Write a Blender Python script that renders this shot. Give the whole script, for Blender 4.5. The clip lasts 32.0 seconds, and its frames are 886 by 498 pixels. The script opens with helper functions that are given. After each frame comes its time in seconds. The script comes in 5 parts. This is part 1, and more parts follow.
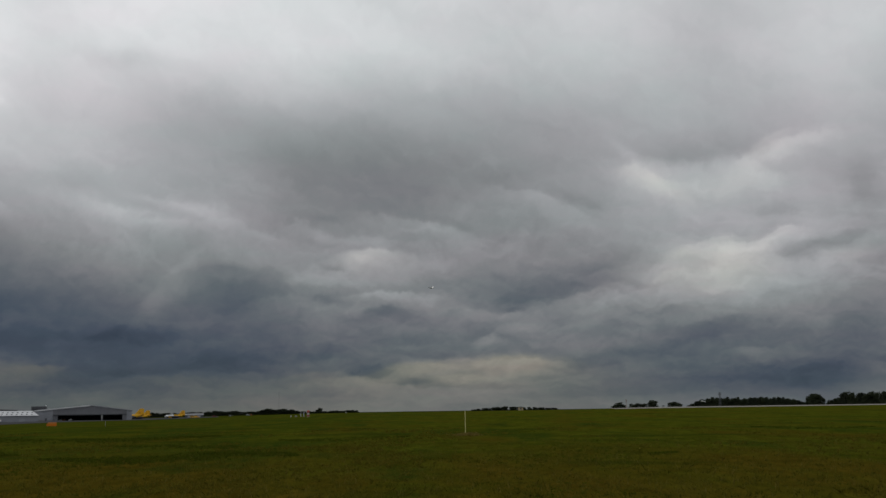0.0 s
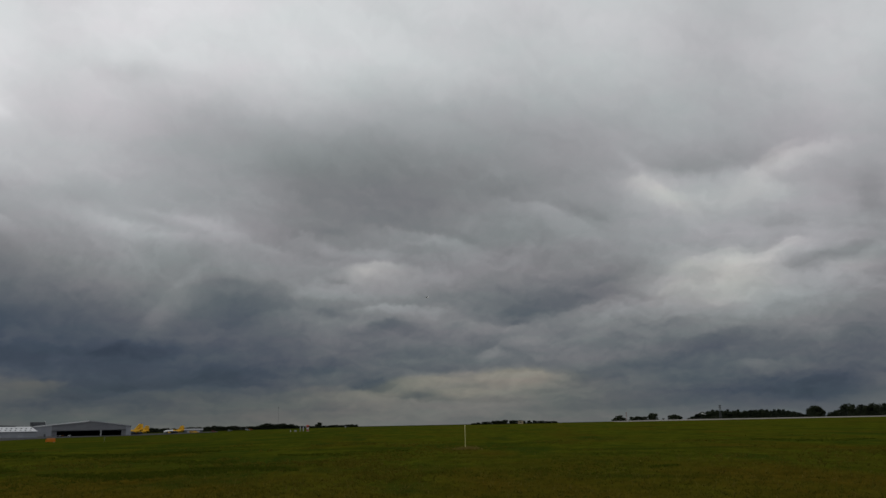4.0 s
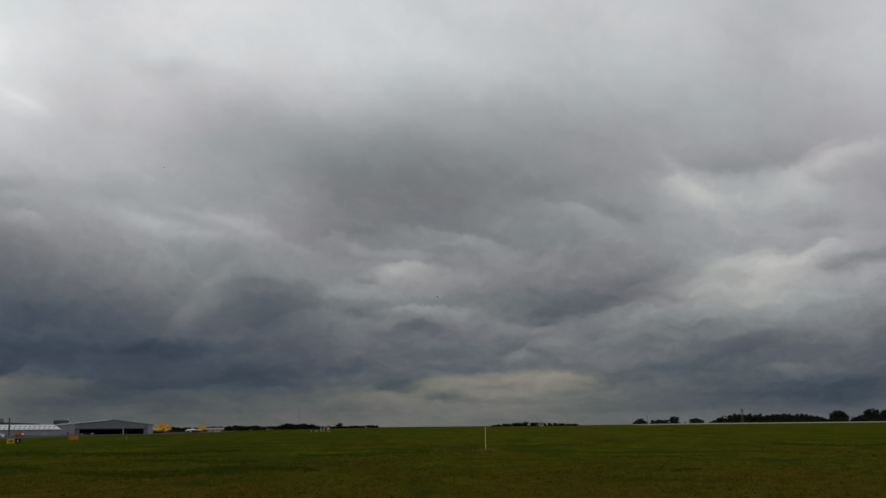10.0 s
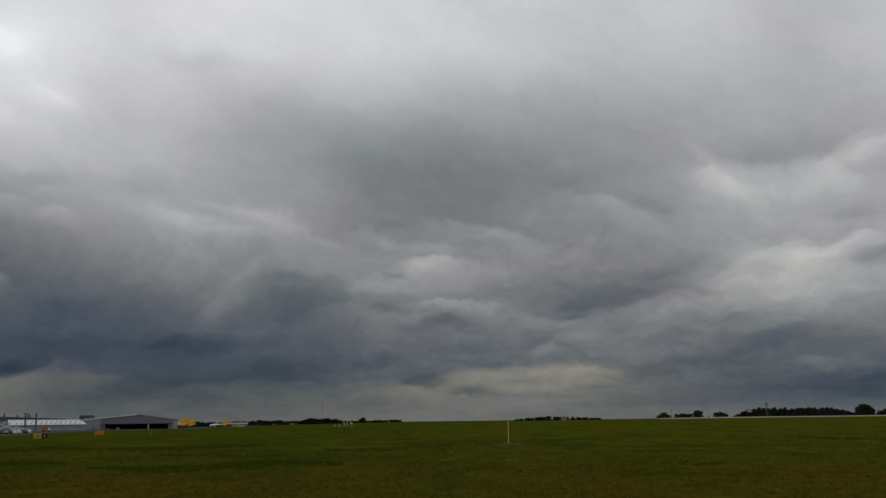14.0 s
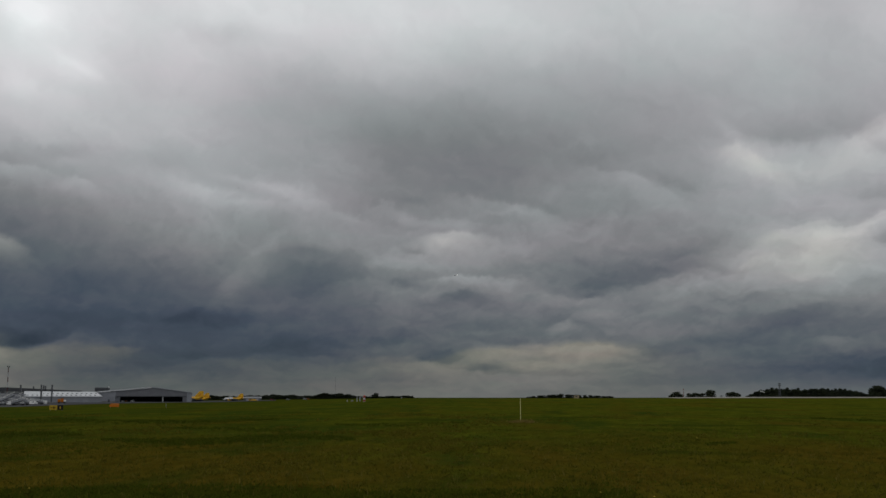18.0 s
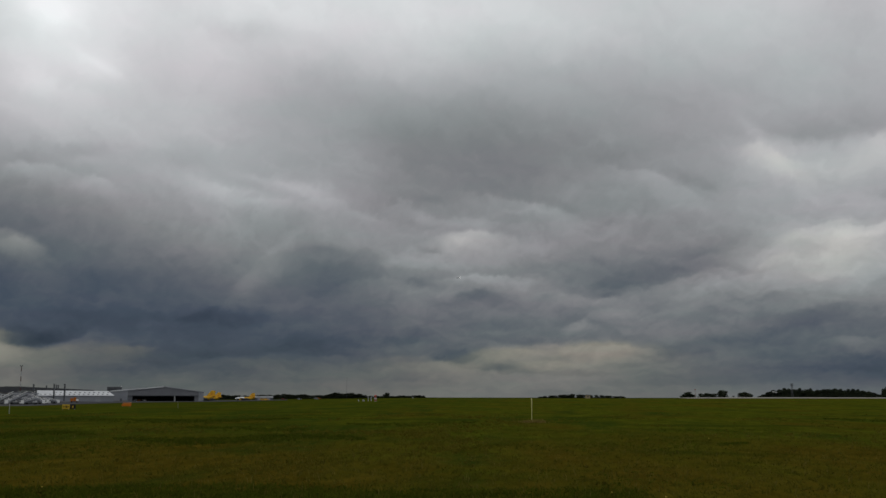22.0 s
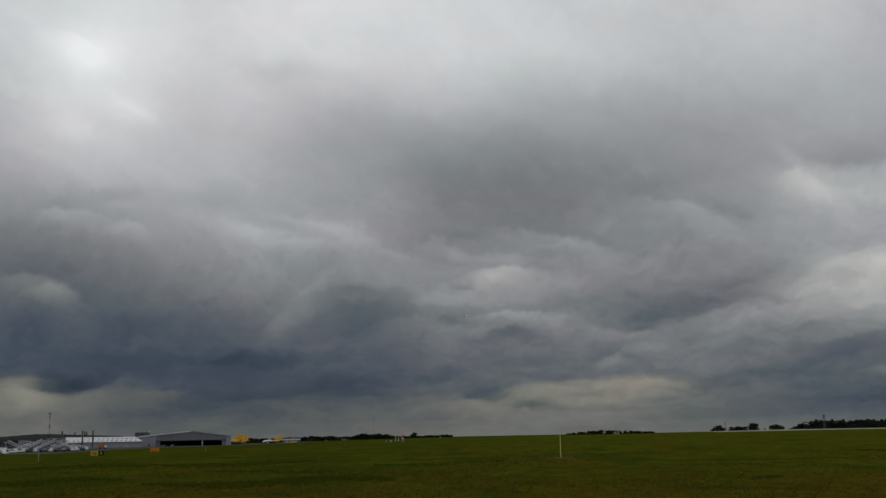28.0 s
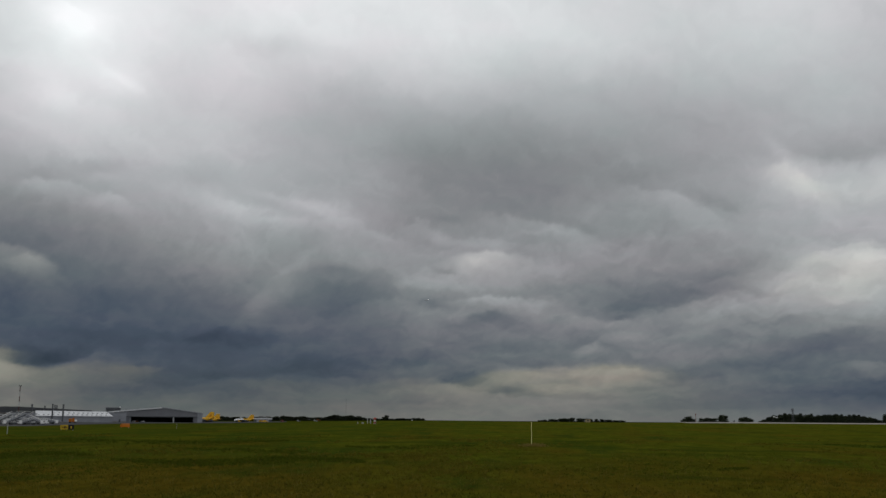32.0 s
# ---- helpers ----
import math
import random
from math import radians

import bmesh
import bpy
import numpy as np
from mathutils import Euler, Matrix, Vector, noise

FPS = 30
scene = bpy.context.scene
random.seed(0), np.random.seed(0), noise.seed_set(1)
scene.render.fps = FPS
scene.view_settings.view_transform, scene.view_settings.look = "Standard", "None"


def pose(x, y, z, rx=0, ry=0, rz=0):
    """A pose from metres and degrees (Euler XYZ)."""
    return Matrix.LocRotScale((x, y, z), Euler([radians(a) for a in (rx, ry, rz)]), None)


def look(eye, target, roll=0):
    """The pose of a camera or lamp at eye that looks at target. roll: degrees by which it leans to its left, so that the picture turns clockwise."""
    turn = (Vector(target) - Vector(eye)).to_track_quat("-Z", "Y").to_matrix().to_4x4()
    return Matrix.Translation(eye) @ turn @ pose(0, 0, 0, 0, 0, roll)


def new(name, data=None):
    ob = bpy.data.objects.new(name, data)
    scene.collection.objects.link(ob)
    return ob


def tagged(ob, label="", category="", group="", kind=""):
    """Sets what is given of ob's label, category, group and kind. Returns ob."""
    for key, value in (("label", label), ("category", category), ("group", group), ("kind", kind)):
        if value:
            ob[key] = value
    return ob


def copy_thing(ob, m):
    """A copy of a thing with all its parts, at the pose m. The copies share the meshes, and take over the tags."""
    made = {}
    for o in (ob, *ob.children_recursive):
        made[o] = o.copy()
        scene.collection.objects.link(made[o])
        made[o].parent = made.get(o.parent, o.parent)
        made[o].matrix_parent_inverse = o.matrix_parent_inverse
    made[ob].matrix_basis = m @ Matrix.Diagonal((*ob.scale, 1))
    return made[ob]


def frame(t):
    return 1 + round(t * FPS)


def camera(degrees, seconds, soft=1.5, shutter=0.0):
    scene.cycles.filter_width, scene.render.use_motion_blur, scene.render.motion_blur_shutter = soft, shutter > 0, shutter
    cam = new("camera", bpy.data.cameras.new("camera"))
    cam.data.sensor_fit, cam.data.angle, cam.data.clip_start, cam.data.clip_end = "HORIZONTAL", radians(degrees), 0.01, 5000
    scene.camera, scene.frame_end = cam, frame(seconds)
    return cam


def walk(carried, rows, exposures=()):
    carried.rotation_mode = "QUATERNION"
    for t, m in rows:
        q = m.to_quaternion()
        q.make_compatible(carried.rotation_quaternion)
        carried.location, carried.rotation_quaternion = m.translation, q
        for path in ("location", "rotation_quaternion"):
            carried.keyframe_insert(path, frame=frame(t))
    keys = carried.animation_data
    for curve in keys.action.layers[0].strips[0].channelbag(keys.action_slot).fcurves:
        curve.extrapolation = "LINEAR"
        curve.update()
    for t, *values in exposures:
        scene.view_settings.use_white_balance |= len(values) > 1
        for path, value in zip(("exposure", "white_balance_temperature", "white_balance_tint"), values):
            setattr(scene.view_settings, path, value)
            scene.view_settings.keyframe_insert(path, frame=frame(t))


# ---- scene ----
EYE = (0.0, 0.0, 1.8)
# the hand-held view: seconds, turn to the left, tilt up, lean
VIEW = [
    (0.0, 1.07, 8.80, -0.82),
    (0.5, 1.55, 8.59, -0.81),
    (1.0, 1.35, 8.77, -0.73),
    (1.5, 1.95, 9.18, -0.65),
    (2.0, 1.68, 9.51, -0.83),
    (2.5, 0.86, 9.31, -0.84),
    (4.5, 1.23, 9.86, -1.41),
    (5.0, 1.55, 10.37, -1.94),
    (5.5, 1.58, 10.44, -1.38),
    (6.0, 1.42, 9.88, -1.06),
    (6.5, 1.62, 9.98, -1.06),
    (7.0, 2.23, 9.64, -1.24),
    (7.5, 2.43, 9.76, -0.90),
    (8.0, 2.09, 9.88, -1.14),
    (8.5, 1.71, 9.56, -1.06),
    (9.0, 1.86, 9.61, -0.50),
    (9.5, 1.95, 9.64, -0.75),
    (10.0, 2.19, 9.64, -0.58),
    (10.5, 2.02, 9.47, -0.38),
    (11.0, 2.56, 9.42, -0.44),
    (11.5, 2.36, 9.74, 0.12),
    (12.0, 1.91, 10.25, -0.90),
    (12.5, 2.22, 10.41, -0.99),
    (13.0, 2.89, 10.25, -0.79),
    (13.5, 3.44, 9.97, -0.71),
    (14.0, 3.41, 9.35, -0.69),
    (14.5, 3.44, 9.55, -0.63),
    (16.5, 3.10, 9.25, -0.07),
    (17.0, 3.73, 8.42, -0.21),
    (17.5, 3.92, 8.27, 0.11),
    (18.0, 4.20, 8.09, 0.01),
    (18.5, 4.11, 8.24, -0.04),
    (19.0, 3.95, 8.49, -0.14),
    (19.5, 4.48, 8.39, -0.15),
    (20.0, 4.58, 8.39, -0.14),
    (20.5, 4.32, 8.22, -0.06),
    (21.0, 4.70, 7.97, 0.20),
    (21.5, 4.90, 7.92, 0.13),
    (22.0, 4.82, 8.08, 0.11),
    (22.5, 4.69, 8.32, 0.06),
    (23.0, 4.68, 8.41, 0.08),
    (23.5, 4.58, 7.86, 0.08),
    (24.0, 4.76, 7.84, 0.33),
    (24.5, 4.45, 8.02, 0.49),
    (26.5, 4.45, 8.51, 0.98),
    (26.6, 4.68, 8.36, 1.38),
    (26.8, 4.59, 7.85, 1.08),
    (27.0, 5.47, 8.17, 0.68),
    (27.1, 6.39, 9.00, 1.09),
    (27.2, 5.60, 10.10, 1.04),
    (27.3, 4.79, 10.50, 0.42),
    (27.4, 4.17, 9.55, 0.45),
    (27.5, 3.63, 8.69, 0.53),
    (27.6, 2.94, 8.49, 0.87),
    (27.7, 3.52, 8.62, 0.06),
    (27.8, 4.50, 9.40, -1.56),
    (27.9, 5.53, 10.04, -1.18),
    (28.0, 6.11, 10.18, -1.08),
    (28.1, 7.09, 9.92, -1.50),
    (28.2, 7.02, 9.70, -0.98),
    (28.3, 6.07, 8.55, -0.76),
    (28.4, 6.18, 8.61, -0.13),
    (28.5, 5.85, 7.99, 0.10),
    (28.6, 5.39, 7.32, 1.01),
    (28.8, 4.57, 6.93, 1.32),
    (29.0, 4.36, 7.23, 0.68),
    (29.5, 4.88, 7.57, 0.18),
    (30.0, 5.04, 8.24, 0.48),
    (30.5, 4.67, 8.64, 0.29),
    (31.0, 5.01, 8.88, -0.45),
    (31.5, 4.82, 8.87, 0.11),
    (32.0, 4.86, 9.31, 0.49),
]
cam = camera(46.0, 32.0)
# the phone brightens its picture as the view dips
EXPOSURE = ((0, 0.05), (1, -0.07), (2, -0.02), (5, -0.02), (11, -0.04), (17, -0.03), (21, 0.03), (24, 0.07), (27, 0.06), (28, -0.06), (29, 0.21), (30, 0.17), (32, 0.17))
walk(cam, [(t, pose(*EYE, 90 + tilt, 0, turn) @ pose(0, 0, 0, 0, 0, lean)) for t, turn, tilt, lean in VIEW], EXPOSURE)

# ---- world and sun: an overcast sky ----
SUN_TILT, SUN_TURN = 42, 215
world = bpy.data.worlds.new("overcast_sky")
scene.world = world
world.use_nodes = True
wn, wl = world.node_tree.nodes, world.node_tree.links
background = wn["Background"]
sky = wn.new("ShaderNodeTexSky")
sky.sky_type, sky.sun_disc = "NISHITA", False
sky.sun_elevation, sky.sun_rotation = radians(SUN_TILT), radians(SUN_TURN)
overcast = wn.new("ShaderNodeMixRGB")
overcast.inputs[0].default_value = 0.8
overcast.inputs[2].default_value = (4.6, 4.6, 4.7, 1)
wl.new(sky.outputs[0], overcast.inputs[1])
wl.new(overcast.outputs[0], background.inputs[0])
background.inputs[1].default_value = 0.1
sun = new("sun", bpy.data.lights.new("sun", "SUN"))
sun.data.energy, sun.data.angle, sun.data.color = 0.6, radians(15), (1.0, 0.96, 0.9)
sun.matrix_world = look((0, 0, 0), (-math.sin(radians(SUN_TURN)) * math.cos(radians(SUN_TILT)),
                                    -math.cos(radians(SUN_TURN)) * math.cos(radians(SUN_TILT)), -math.sin(radians(SUN_TILT))))


# ---- materials ----
def material(name):
    m = bpy.data.materials.new(name)
    m.use_nodes = True
    return m, m.node_tree.nodes, m.node_tree.links, m.node_tree.nodes["Principled BSDF"]


def surface(name, dark, light, scale=1.0, rough=0.7, metal=0.0, bump=0.2, stretch=(1, 1, 1), fine=7.0, gloss=0.5):
    """Two tones mixed by a coarse and a fine noise, with relief from the fine one."""
    m, n, l, b = material(name)
    co = n.new("ShaderNodeTexCoord")
    mp = n.new("ShaderNodeMapping")
    mp.inputs["Scale"].default_value = stretch
    l.new(co.outputs["Object"], mp.inputs[0])
    tones = []
    for s, d in ((scale, 4), (scale * fine, 6)):
        t = n.new("ShaderNodeTexNoise")
        t.inputs["Scale"].default_value, t.inputs["Detail"].default_value = s, d
        l.new(mp.outputs[0], t.inputs["Vector"])
        tones.append(t)
    mix = n.new("ShaderNodeMath")
    mix.operation = "MULTIPLY_ADD"
    mix.inputs[1].default_value = 0.5
    half = n.new("ShaderNodeMath")
    half.operation = "MULTIPLY"
    half.inputs[1].default_value = 0.5
    l.new(tones[1].outputs[0], half.inputs[0])
    l.new(tones[0].outputs[0], mix.inputs[0])
    l.new(half.outputs[0], mix.inputs[2])
    ramp = n.new("ShaderNodeValToRGB")
    ramp.color_ramp.elements[0].position, ramp.color_ramp.elements[0].color = 0.32, (*dark, 1)
    ramp.color_ramp.elements[1].position, ramp.color_ramp.elements[1].color = 0.68, (*light, 1)
    l.new(mix.outputs[0], ramp.inputs[0])
    l.new(ramp.outputs[0], b.inputs["Base Color"])
    b.inputs["Roughness"].default_value, b.inputs["Metallic"].default_value, b.inputs["Specular IOR Level"].default_value = rough, metal, gloss
    if bump:
        bp = n.new("ShaderNodeBump")
        bp.inputs["Strength"].default_value, bp.inputs["Distance"].default_value = bump, 0.03
        l.new(tones[1].outputs[0], bp.inputs["Height"])
        l.new(bp.outputs[0], b.inputs["Normal"])
    return m


def grass_material():
    m, n, l, b = material("meadow_grass")
    geo = n.new("ShaderNodeNewGeometry")

    def tex(scale, detail, rough=0.55, stretch=(1, 1, 1), place=(0, 0, 0)):
        mp = n.new("ShaderNodeMapping")
        mp.inputs["Scale"].default_value, mp.inputs["Location"].default_value = stretch, place
        l.new(geo.outputs["Position"], mp.inputs[0])
        t = n.new("ShaderNodeTexNoise")
        t.inputs["Scale"].default_value, t.inputs["Detail"].default_value, t.inputs["Roughness"].default_value = scale, detail, rough
        l.new(mp.outputs[0], t.inputs["Vector"])
        return t.outputs[0]

    def ramp(src, a, b_, ca, cb):
        r = n.new("ShaderNodeValToRGB")
        r.color_ramp.elements[0].position, r.color_ramp.elements[0].color = a, (*ca, 1)
        r.color_ramp.elements[1].position, r.color_ramp.elements[1].color = b_, (*cb, 1)
        l.new(src, r.inputs[0])
        return r.outputs[0]

    def blend(f, a, b_, how="MIX"):
        x = n.new("ShaderNodeMixRGB")
        x.blend_type = how
        l.new(f, x.inputs[0])
        l.new(a, x.inputs[1])
        l.new(b_, x.inputs[2])
        return x.outputs[0]

    def by_place(axis, a, b_):
        """A gentle change over the field, from nothing at a to full at b_."""
        sep = n.new("ShaderNodeSeparateXYZ")
        l.new(geo.outputs["Position"], sep.inputs[0])
        r = n.new("ShaderNodeMapRange")
        r.interpolation_type = "SMOOTHSTEP"
        r.inputs["From Min"].default_value, r.inputs["From Max"].default_value = a, b_
        l.new(sep.outputs[axis], r.inputs[0])
        return r.outputs[0]

    def shifted(src, by, amount):
        x = n.new("ShaderNodeMath")
        x.operation = "MULTIPLY_ADD"
        x.inputs[1].default_value = amount
        l.new(by, x.inputs[0])
        l.new(src, x.inputs[2])
        return x.outputs[0]

    green = ramp(tex(0.6, 9, 0.78, (1, 0.32, 1)), 0.38, 0.62, (0.033, 0.042, 0.003), (0.077, 0.085, 0.007))
    straw = ramp(tex(1.1, 9, 0.78, (1, 0.32, 1)), 0.36, 0.64, (0.046, 0.032, 0.003), (0.098, 0.068, 0.008))
    # drier towards the near edge of the field, damper towards the apron
    patch = ramp(shifted(tex(0.10, 8, 0.68, (1.0, 0.22, 1)), by_place(1, 62, 18), 0.15), 0.48, 0.66, (0, 0, 0), (0.85, 0.85, 0.85))
    col = blend(patch, green, straw)
    lush = ramp(shifted(tex(0.16, 8, 0.70, (1.0, 0.2, 1), (31, 17, 0)), by_place(0, -6, -26), 0.06), 0.52, 0.62, (0, 0, 0), (0.8, 0.8, 0.8))
    deep = ramp(tex(1.5, 7, 0.7, (1, 0.3, 1)), 0.36, 0.64, (0.014, 0.030, 0.004), (0.038, 0.057, 0.006))
    col = blend(lush, col, deep)
    # broad damp streaks of dark green across the field, thicker towards the apron
    streak = ramp(shifted(tex(0.085, 6, 0.6, (0.75, 0.95, 1)), by_place(0, 4, -22), 0.025), 0.545, 0.63, (0, 0, 0), (0.8, 0.8, 0.8))
    damp = ramp(tex(0.8, 8, 0.75, (1, 0.4, 1)), 0.36, 0.64, (0.016, 0.027, 0.003), (0.042, 0.052, 0.005))
    col = blend(streak, col, damp)
    # and paler, yellower drifts between them
    pale = ramp(tex(0.13, 6, 0.65, (0.7, 0.8, 1)), 0.58, 0.72, (0, 0, 0), (0.28, 0.28, 0.28))
    col = blend(pale, col, straw)
    # rank, wet grass on the near ground ahead and to the left
    wet = n.new("ShaderNodeMath")
    wet.operation = "MULTIPLY"
    l.new(by_place(1, 21.5, 18.0), wet.inputs[0])
    l.new(by_place(0, 3.0, -3.0), wet.inputs[1])
    edge = ramp(shifted(tex(0.35, 7, 0.7, (1, 0.5, 1)), wet.outputs[0], 0.55), 0.62, 0.86, (0, 0, 0), (0.9, 0.9, 0.9))
    col = blend(edge, col, damp)
    l.new(col, b.inputs["Base Color"])
    b.inputs["Roughness"].default_value = 0.95
    b.inputs["Specular IOR Level"].default_value = 0.0
    bp = n.new("ShaderNodeBump")
    bp.inputs["Strength"].default_value, bp.inputs["Distance"].default_value = 0.9, 0.12
    l.new(tex(4.0, 6, 0.7), bp.inputs["Height"])
    l.new(bp.outputs[0], b.inputs["Normal"])
    return m


def cloud_material():
    """Glowing cloud: its light and shade are painted in, point by point, as brightness."""
    m, n, l, b = material("rain_cloud")
    n.remove(b)
    thin = n.new("ShaderNodeAttribute")
    thin.attribute_name = "painted_brightness"
    warm = n.new("ShaderNodeAttribute")
    warm.attribute_name = "warmth"
    ramp = n.new("ShaderNodeValToRGB")
    stops = ((0.08, (0.009, 0.013, 0.020)), (0.20, (0.027, 0.040, 0.060)), (0.30, (0.056, 0.074, 0.103)), (0.40, (0.117, 0.132, 0.149)),
             (0.50, (0.203, 0.211, 0.221)), (0.65, (0.368, 0.377, 0.393)), (0.80, (0.585, 0.598, 0.613)), (0.95, (0.850, 0.872, 0.885)))
    els = ramp.color_ramp.elements
    while len(els) < len(stops):
        els.new(0.5)
    for e, (p, c) in zip(els, stops):
        e.position, e.color = p, (*c, 1)
    l.new(thin.outputs["Fac"], ramp.inputs[0])
    tint = n.new("ShaderNodeMixRGB")
    tint.blend_type = "MULTIPLY"
    tint.inputs[2].default_value = (1.09, 1.01, 0.84, 1)
    l.new(warm.outputs["Fac"], tint.inputs[0])
    l.new(ramp.outputs[0], tint.inputs[1])
    # banks of greener and of more violet grey
    co = n.new("ShaderNodeTexCoord")
    banks = n.new("ShaderNodeTexNoise")
    banks.inputs["Scale"].default_value, banks.inputs["Detail"].default_value, banks.inputs["Roughness"].default_value = 0.0022, 5, 0.65
    l.new(co.outputs["Object"], banks.inputs["Vector"])
    hue = n.new("ShaderNodeValToRGB")
    hue.color_ramp.elements[0].position, hue.color_ramp.elements[0].color = 0.36, (0.955, 1.0, 0.985, 1)
    hue.color_ramp.elements[1].position, hue.color_ramp.elements[1].color = 0.66, (1.04, 0.995, 1.012, 1)
    l.new(banks.outputs[0], hue.inputs[0])
    shift = n.new("ShaderNodeMixRGB")
    shift.blend_type = "MULTIPLY"
    shift.inputs[0].default_value = 1.0
    l.new(tint.outputs[0], shift.inputs[1])
    l.new(hue.outputs[0], shift.inputs[2])
    em = n.new("ShaderNodeEmission")
    l.new(shift.outputs[0], em.inputs[0])
    l.new(em.outputs[0], n["Material Output"].inputs[0])
    return m


GRASS = grass_material()
CLOUD = cloud_material()
CONCRETE = surface("worn_concrete", (0.19, 0.18, 0.155), (0.30, 0.28, 0.25), 0.05, 0.9, gloss=0.0)
ASPHALT = surface("apron_asphalt", (0.05, 0.05, 0.052), (0.10, 0.10, 0.10), 0.05, 0.9, gloss=0.0)
CLADDING = surface("grey_cladding", (0.12, 0.124, 0.136), (0.165, 0.17, 0.182), 0.2, 0.55, 0.1)
PALE_CLADDING = surface("pale_cladding", (0.20, 0.21, 0.23), (0.27, 0.28, 0.30), 0.2, 0.55, 0.1)
WHITE_ROOF = surface("white_roof_sheet", (0.44, 0.45, 0.46), (0.60, 0.61, 0.61), 0.15, 0.5, 0.0)
DARK_ROOF = surface("dark_roof_sheet", (0.035, 0.038, 0.042), (0.06, 0.062, 0.066), 0.15, 0.7)
# the shade inside open doorways, put into the colour
OPENING_SHADE = surface("painted_opening_shade", (0.03, 0.03, 0.034), (0.055, 0.054, 0.058), 0.3, 0.9)
BROWN_WALL = surface("brown_brick_wall", (0.10, 0.075, 0.06), (0.16, 0.12, 0.10), 0.5, 0.85)
WHITE_PAINT = surface("white_paint", (0.68, 0.68, 0.66), (0.82, 0.82, 0.80), 2.0, 0.45)
YELLOW_PAINT = surface("yellow_paint", (0.58, 0.31, 0.015), (0.72, 0.40, 0.02), 0.6, 0.5, gloss=0.25)
SIGN_YELLOW = surface("sign_yellow", (0.34, 0.23, 0.02), (0.46, 0.31, 0.03), 1.5, 0.7, gloss=0.1)
ORANGE_PAINT = surface("orange_paint", (0.36, 0.10, 0.010), (0.48, 0.15, 0.016), 1.0, 0.7, gloss=0.1)
RED_PAINT = surface("red_paint", (0.42, 0.03, 0.02), (0.55, 0.05, 0.03), 1.0, 0.5)
BLACK_PAINT = surface("black_paint", (0.010, 0.010, 0.010), (0.022, 0.022, 0.022), 2.0, 0.9, gloss=0.05)
AGED_WHITE = surface("weathered_white_paint", (0.27, 0.285, 0.28), (0.42, 0.43, 0.42), 0.8, 0.7)
STEEL = surface("galvanised_steel", (0.22, 0.23, 0.25), (0.36, 0.37, 0.39), 1.0, 0.45, 0.4)
DARK_STEEL = surface("dark_steel", (0.05, 0.055, 0.06), (0.09, 0.095, 0.10), 1.0, 0.6, 0.2)
GLASS = surface("tinted_glazing", (0.03, 0.035, 0.04), (0.05, 0.06, 0.065), 0.5, 0.1, 0.0, 0)
POST_PAINT = surface("cream_post_paint", (0.58, 0.54, 0.22), (0.72, 0.67, 0.32), 3.0, 0.6)
DARK_RED = surface("faded_dark_red_paint", (0.16, 0.03, 0.02), (0.24, 0.05, 0.03), 1.0, 0.7)
MAST_RED = surface("weathered_mast_red", (0.045, 0.014, 0.012), (0.08, 0.025, 0.02), 1.0, 0.8)
RUST = surface("rusty_red_paint", (0.10, 0.03, 0.02), (0.18, 0.06, 0.04), 1.0, 0.8)
def leafy(m):
    """Thin blades let half of their light through."""
    n, l = m.node_tree.nodes, m.node_tree.links
    b = n["Principled BSDF"]
    t = n.new("ShaderNodeBsdfTranslucent")
    l.new(b.inputs["Base Color"].links[0].from_socket, t.inputs[0])
    x = n.new("ShaderNodeMixShader")
    l.new(b.outputs[0], x.inputs[1])
    l.new(t.outputs[0], x.inputs[2])
    l.new(x.outputs[0], n["Material Output"].inputs[0])
    return m


BARK = surface("bark", (0.03, 0.024, 0.018), (0.07, 0.055, 0.04), 2.0, 0.9)
LEAF = surface("broad_leaves", (0.019, 0.026, 0.014), (0.043, 0.052, 0.027), 0.35, 0.8, 0.0, 0, gloss=0.1)
NEEDLE = surface("pine_needles", (0.018, 0.025, 0.016), (0.038, 0.045, 0.027), 0.35, 0.8, 0.0, 0, gloss=0.1)
FEATHER = surface("dark_feathers", (0.02, 0.02, 0.022), (0.05, 0.05, 0.05), 8.0, 0.7)
FLOWER = surface("ragwort_yellow", (0.40, 0.28, 0.02), (0.55, 0.42, 0.05), 20.0, 0.7)
STRAW = surface("dry_straw", (0.20, 0.16, 0.09), (0.36, 0.30, 0.19), 6.0, 0.9, gloss=0.1)
BLADE = leafy(surface("grass_blades", (0.050, 0.058, 0.005), (0.130, 0.110, 0.018), 0.22, 0.9, 0.0, 0, gloss=0.0))


# ---- mesh helpers ----
def part(name, bm, mat, parent=None, label=""):
    """Link a bmesh as one mesh object under a thing or a part."""
    me = bpy.data.meshes.new(name)
    bm.to_mesh(me)
    bm.free()
    me.materials.append(mat)
    ob = new(name, me)
    if parent is not None:
        ob.parent = parent
    if label:
        ob["label"] = label
    return ob


def thing(name, m, label, category, group="", kind=""):
    ob = new(name)
    ob.matrix_world = m
    return tagged(ob, label, category, group, kind)


def box(x0, x1, y0, y1, z0, z1, bm=None, bevel=0.0):
    bm = bm or bmesh.new()
    made = bmesh.ops.create_cube(bm, size=1, matrix=Matrix.LocRotScale(((x0 + x1) / 2, (y0 + y1) / 2, (z0 + z1) / 2), None, (x1 - x0, y1 - y0, z1 - z0)))
    if bevel:
        edges = {e for v in made["verts"] for e in v.link_edges}
        bmesh.ops.bevel(bm, geom=list(edges), offset=bevel, segments=2, affect="EDGES", profile=0.7)
    return bm


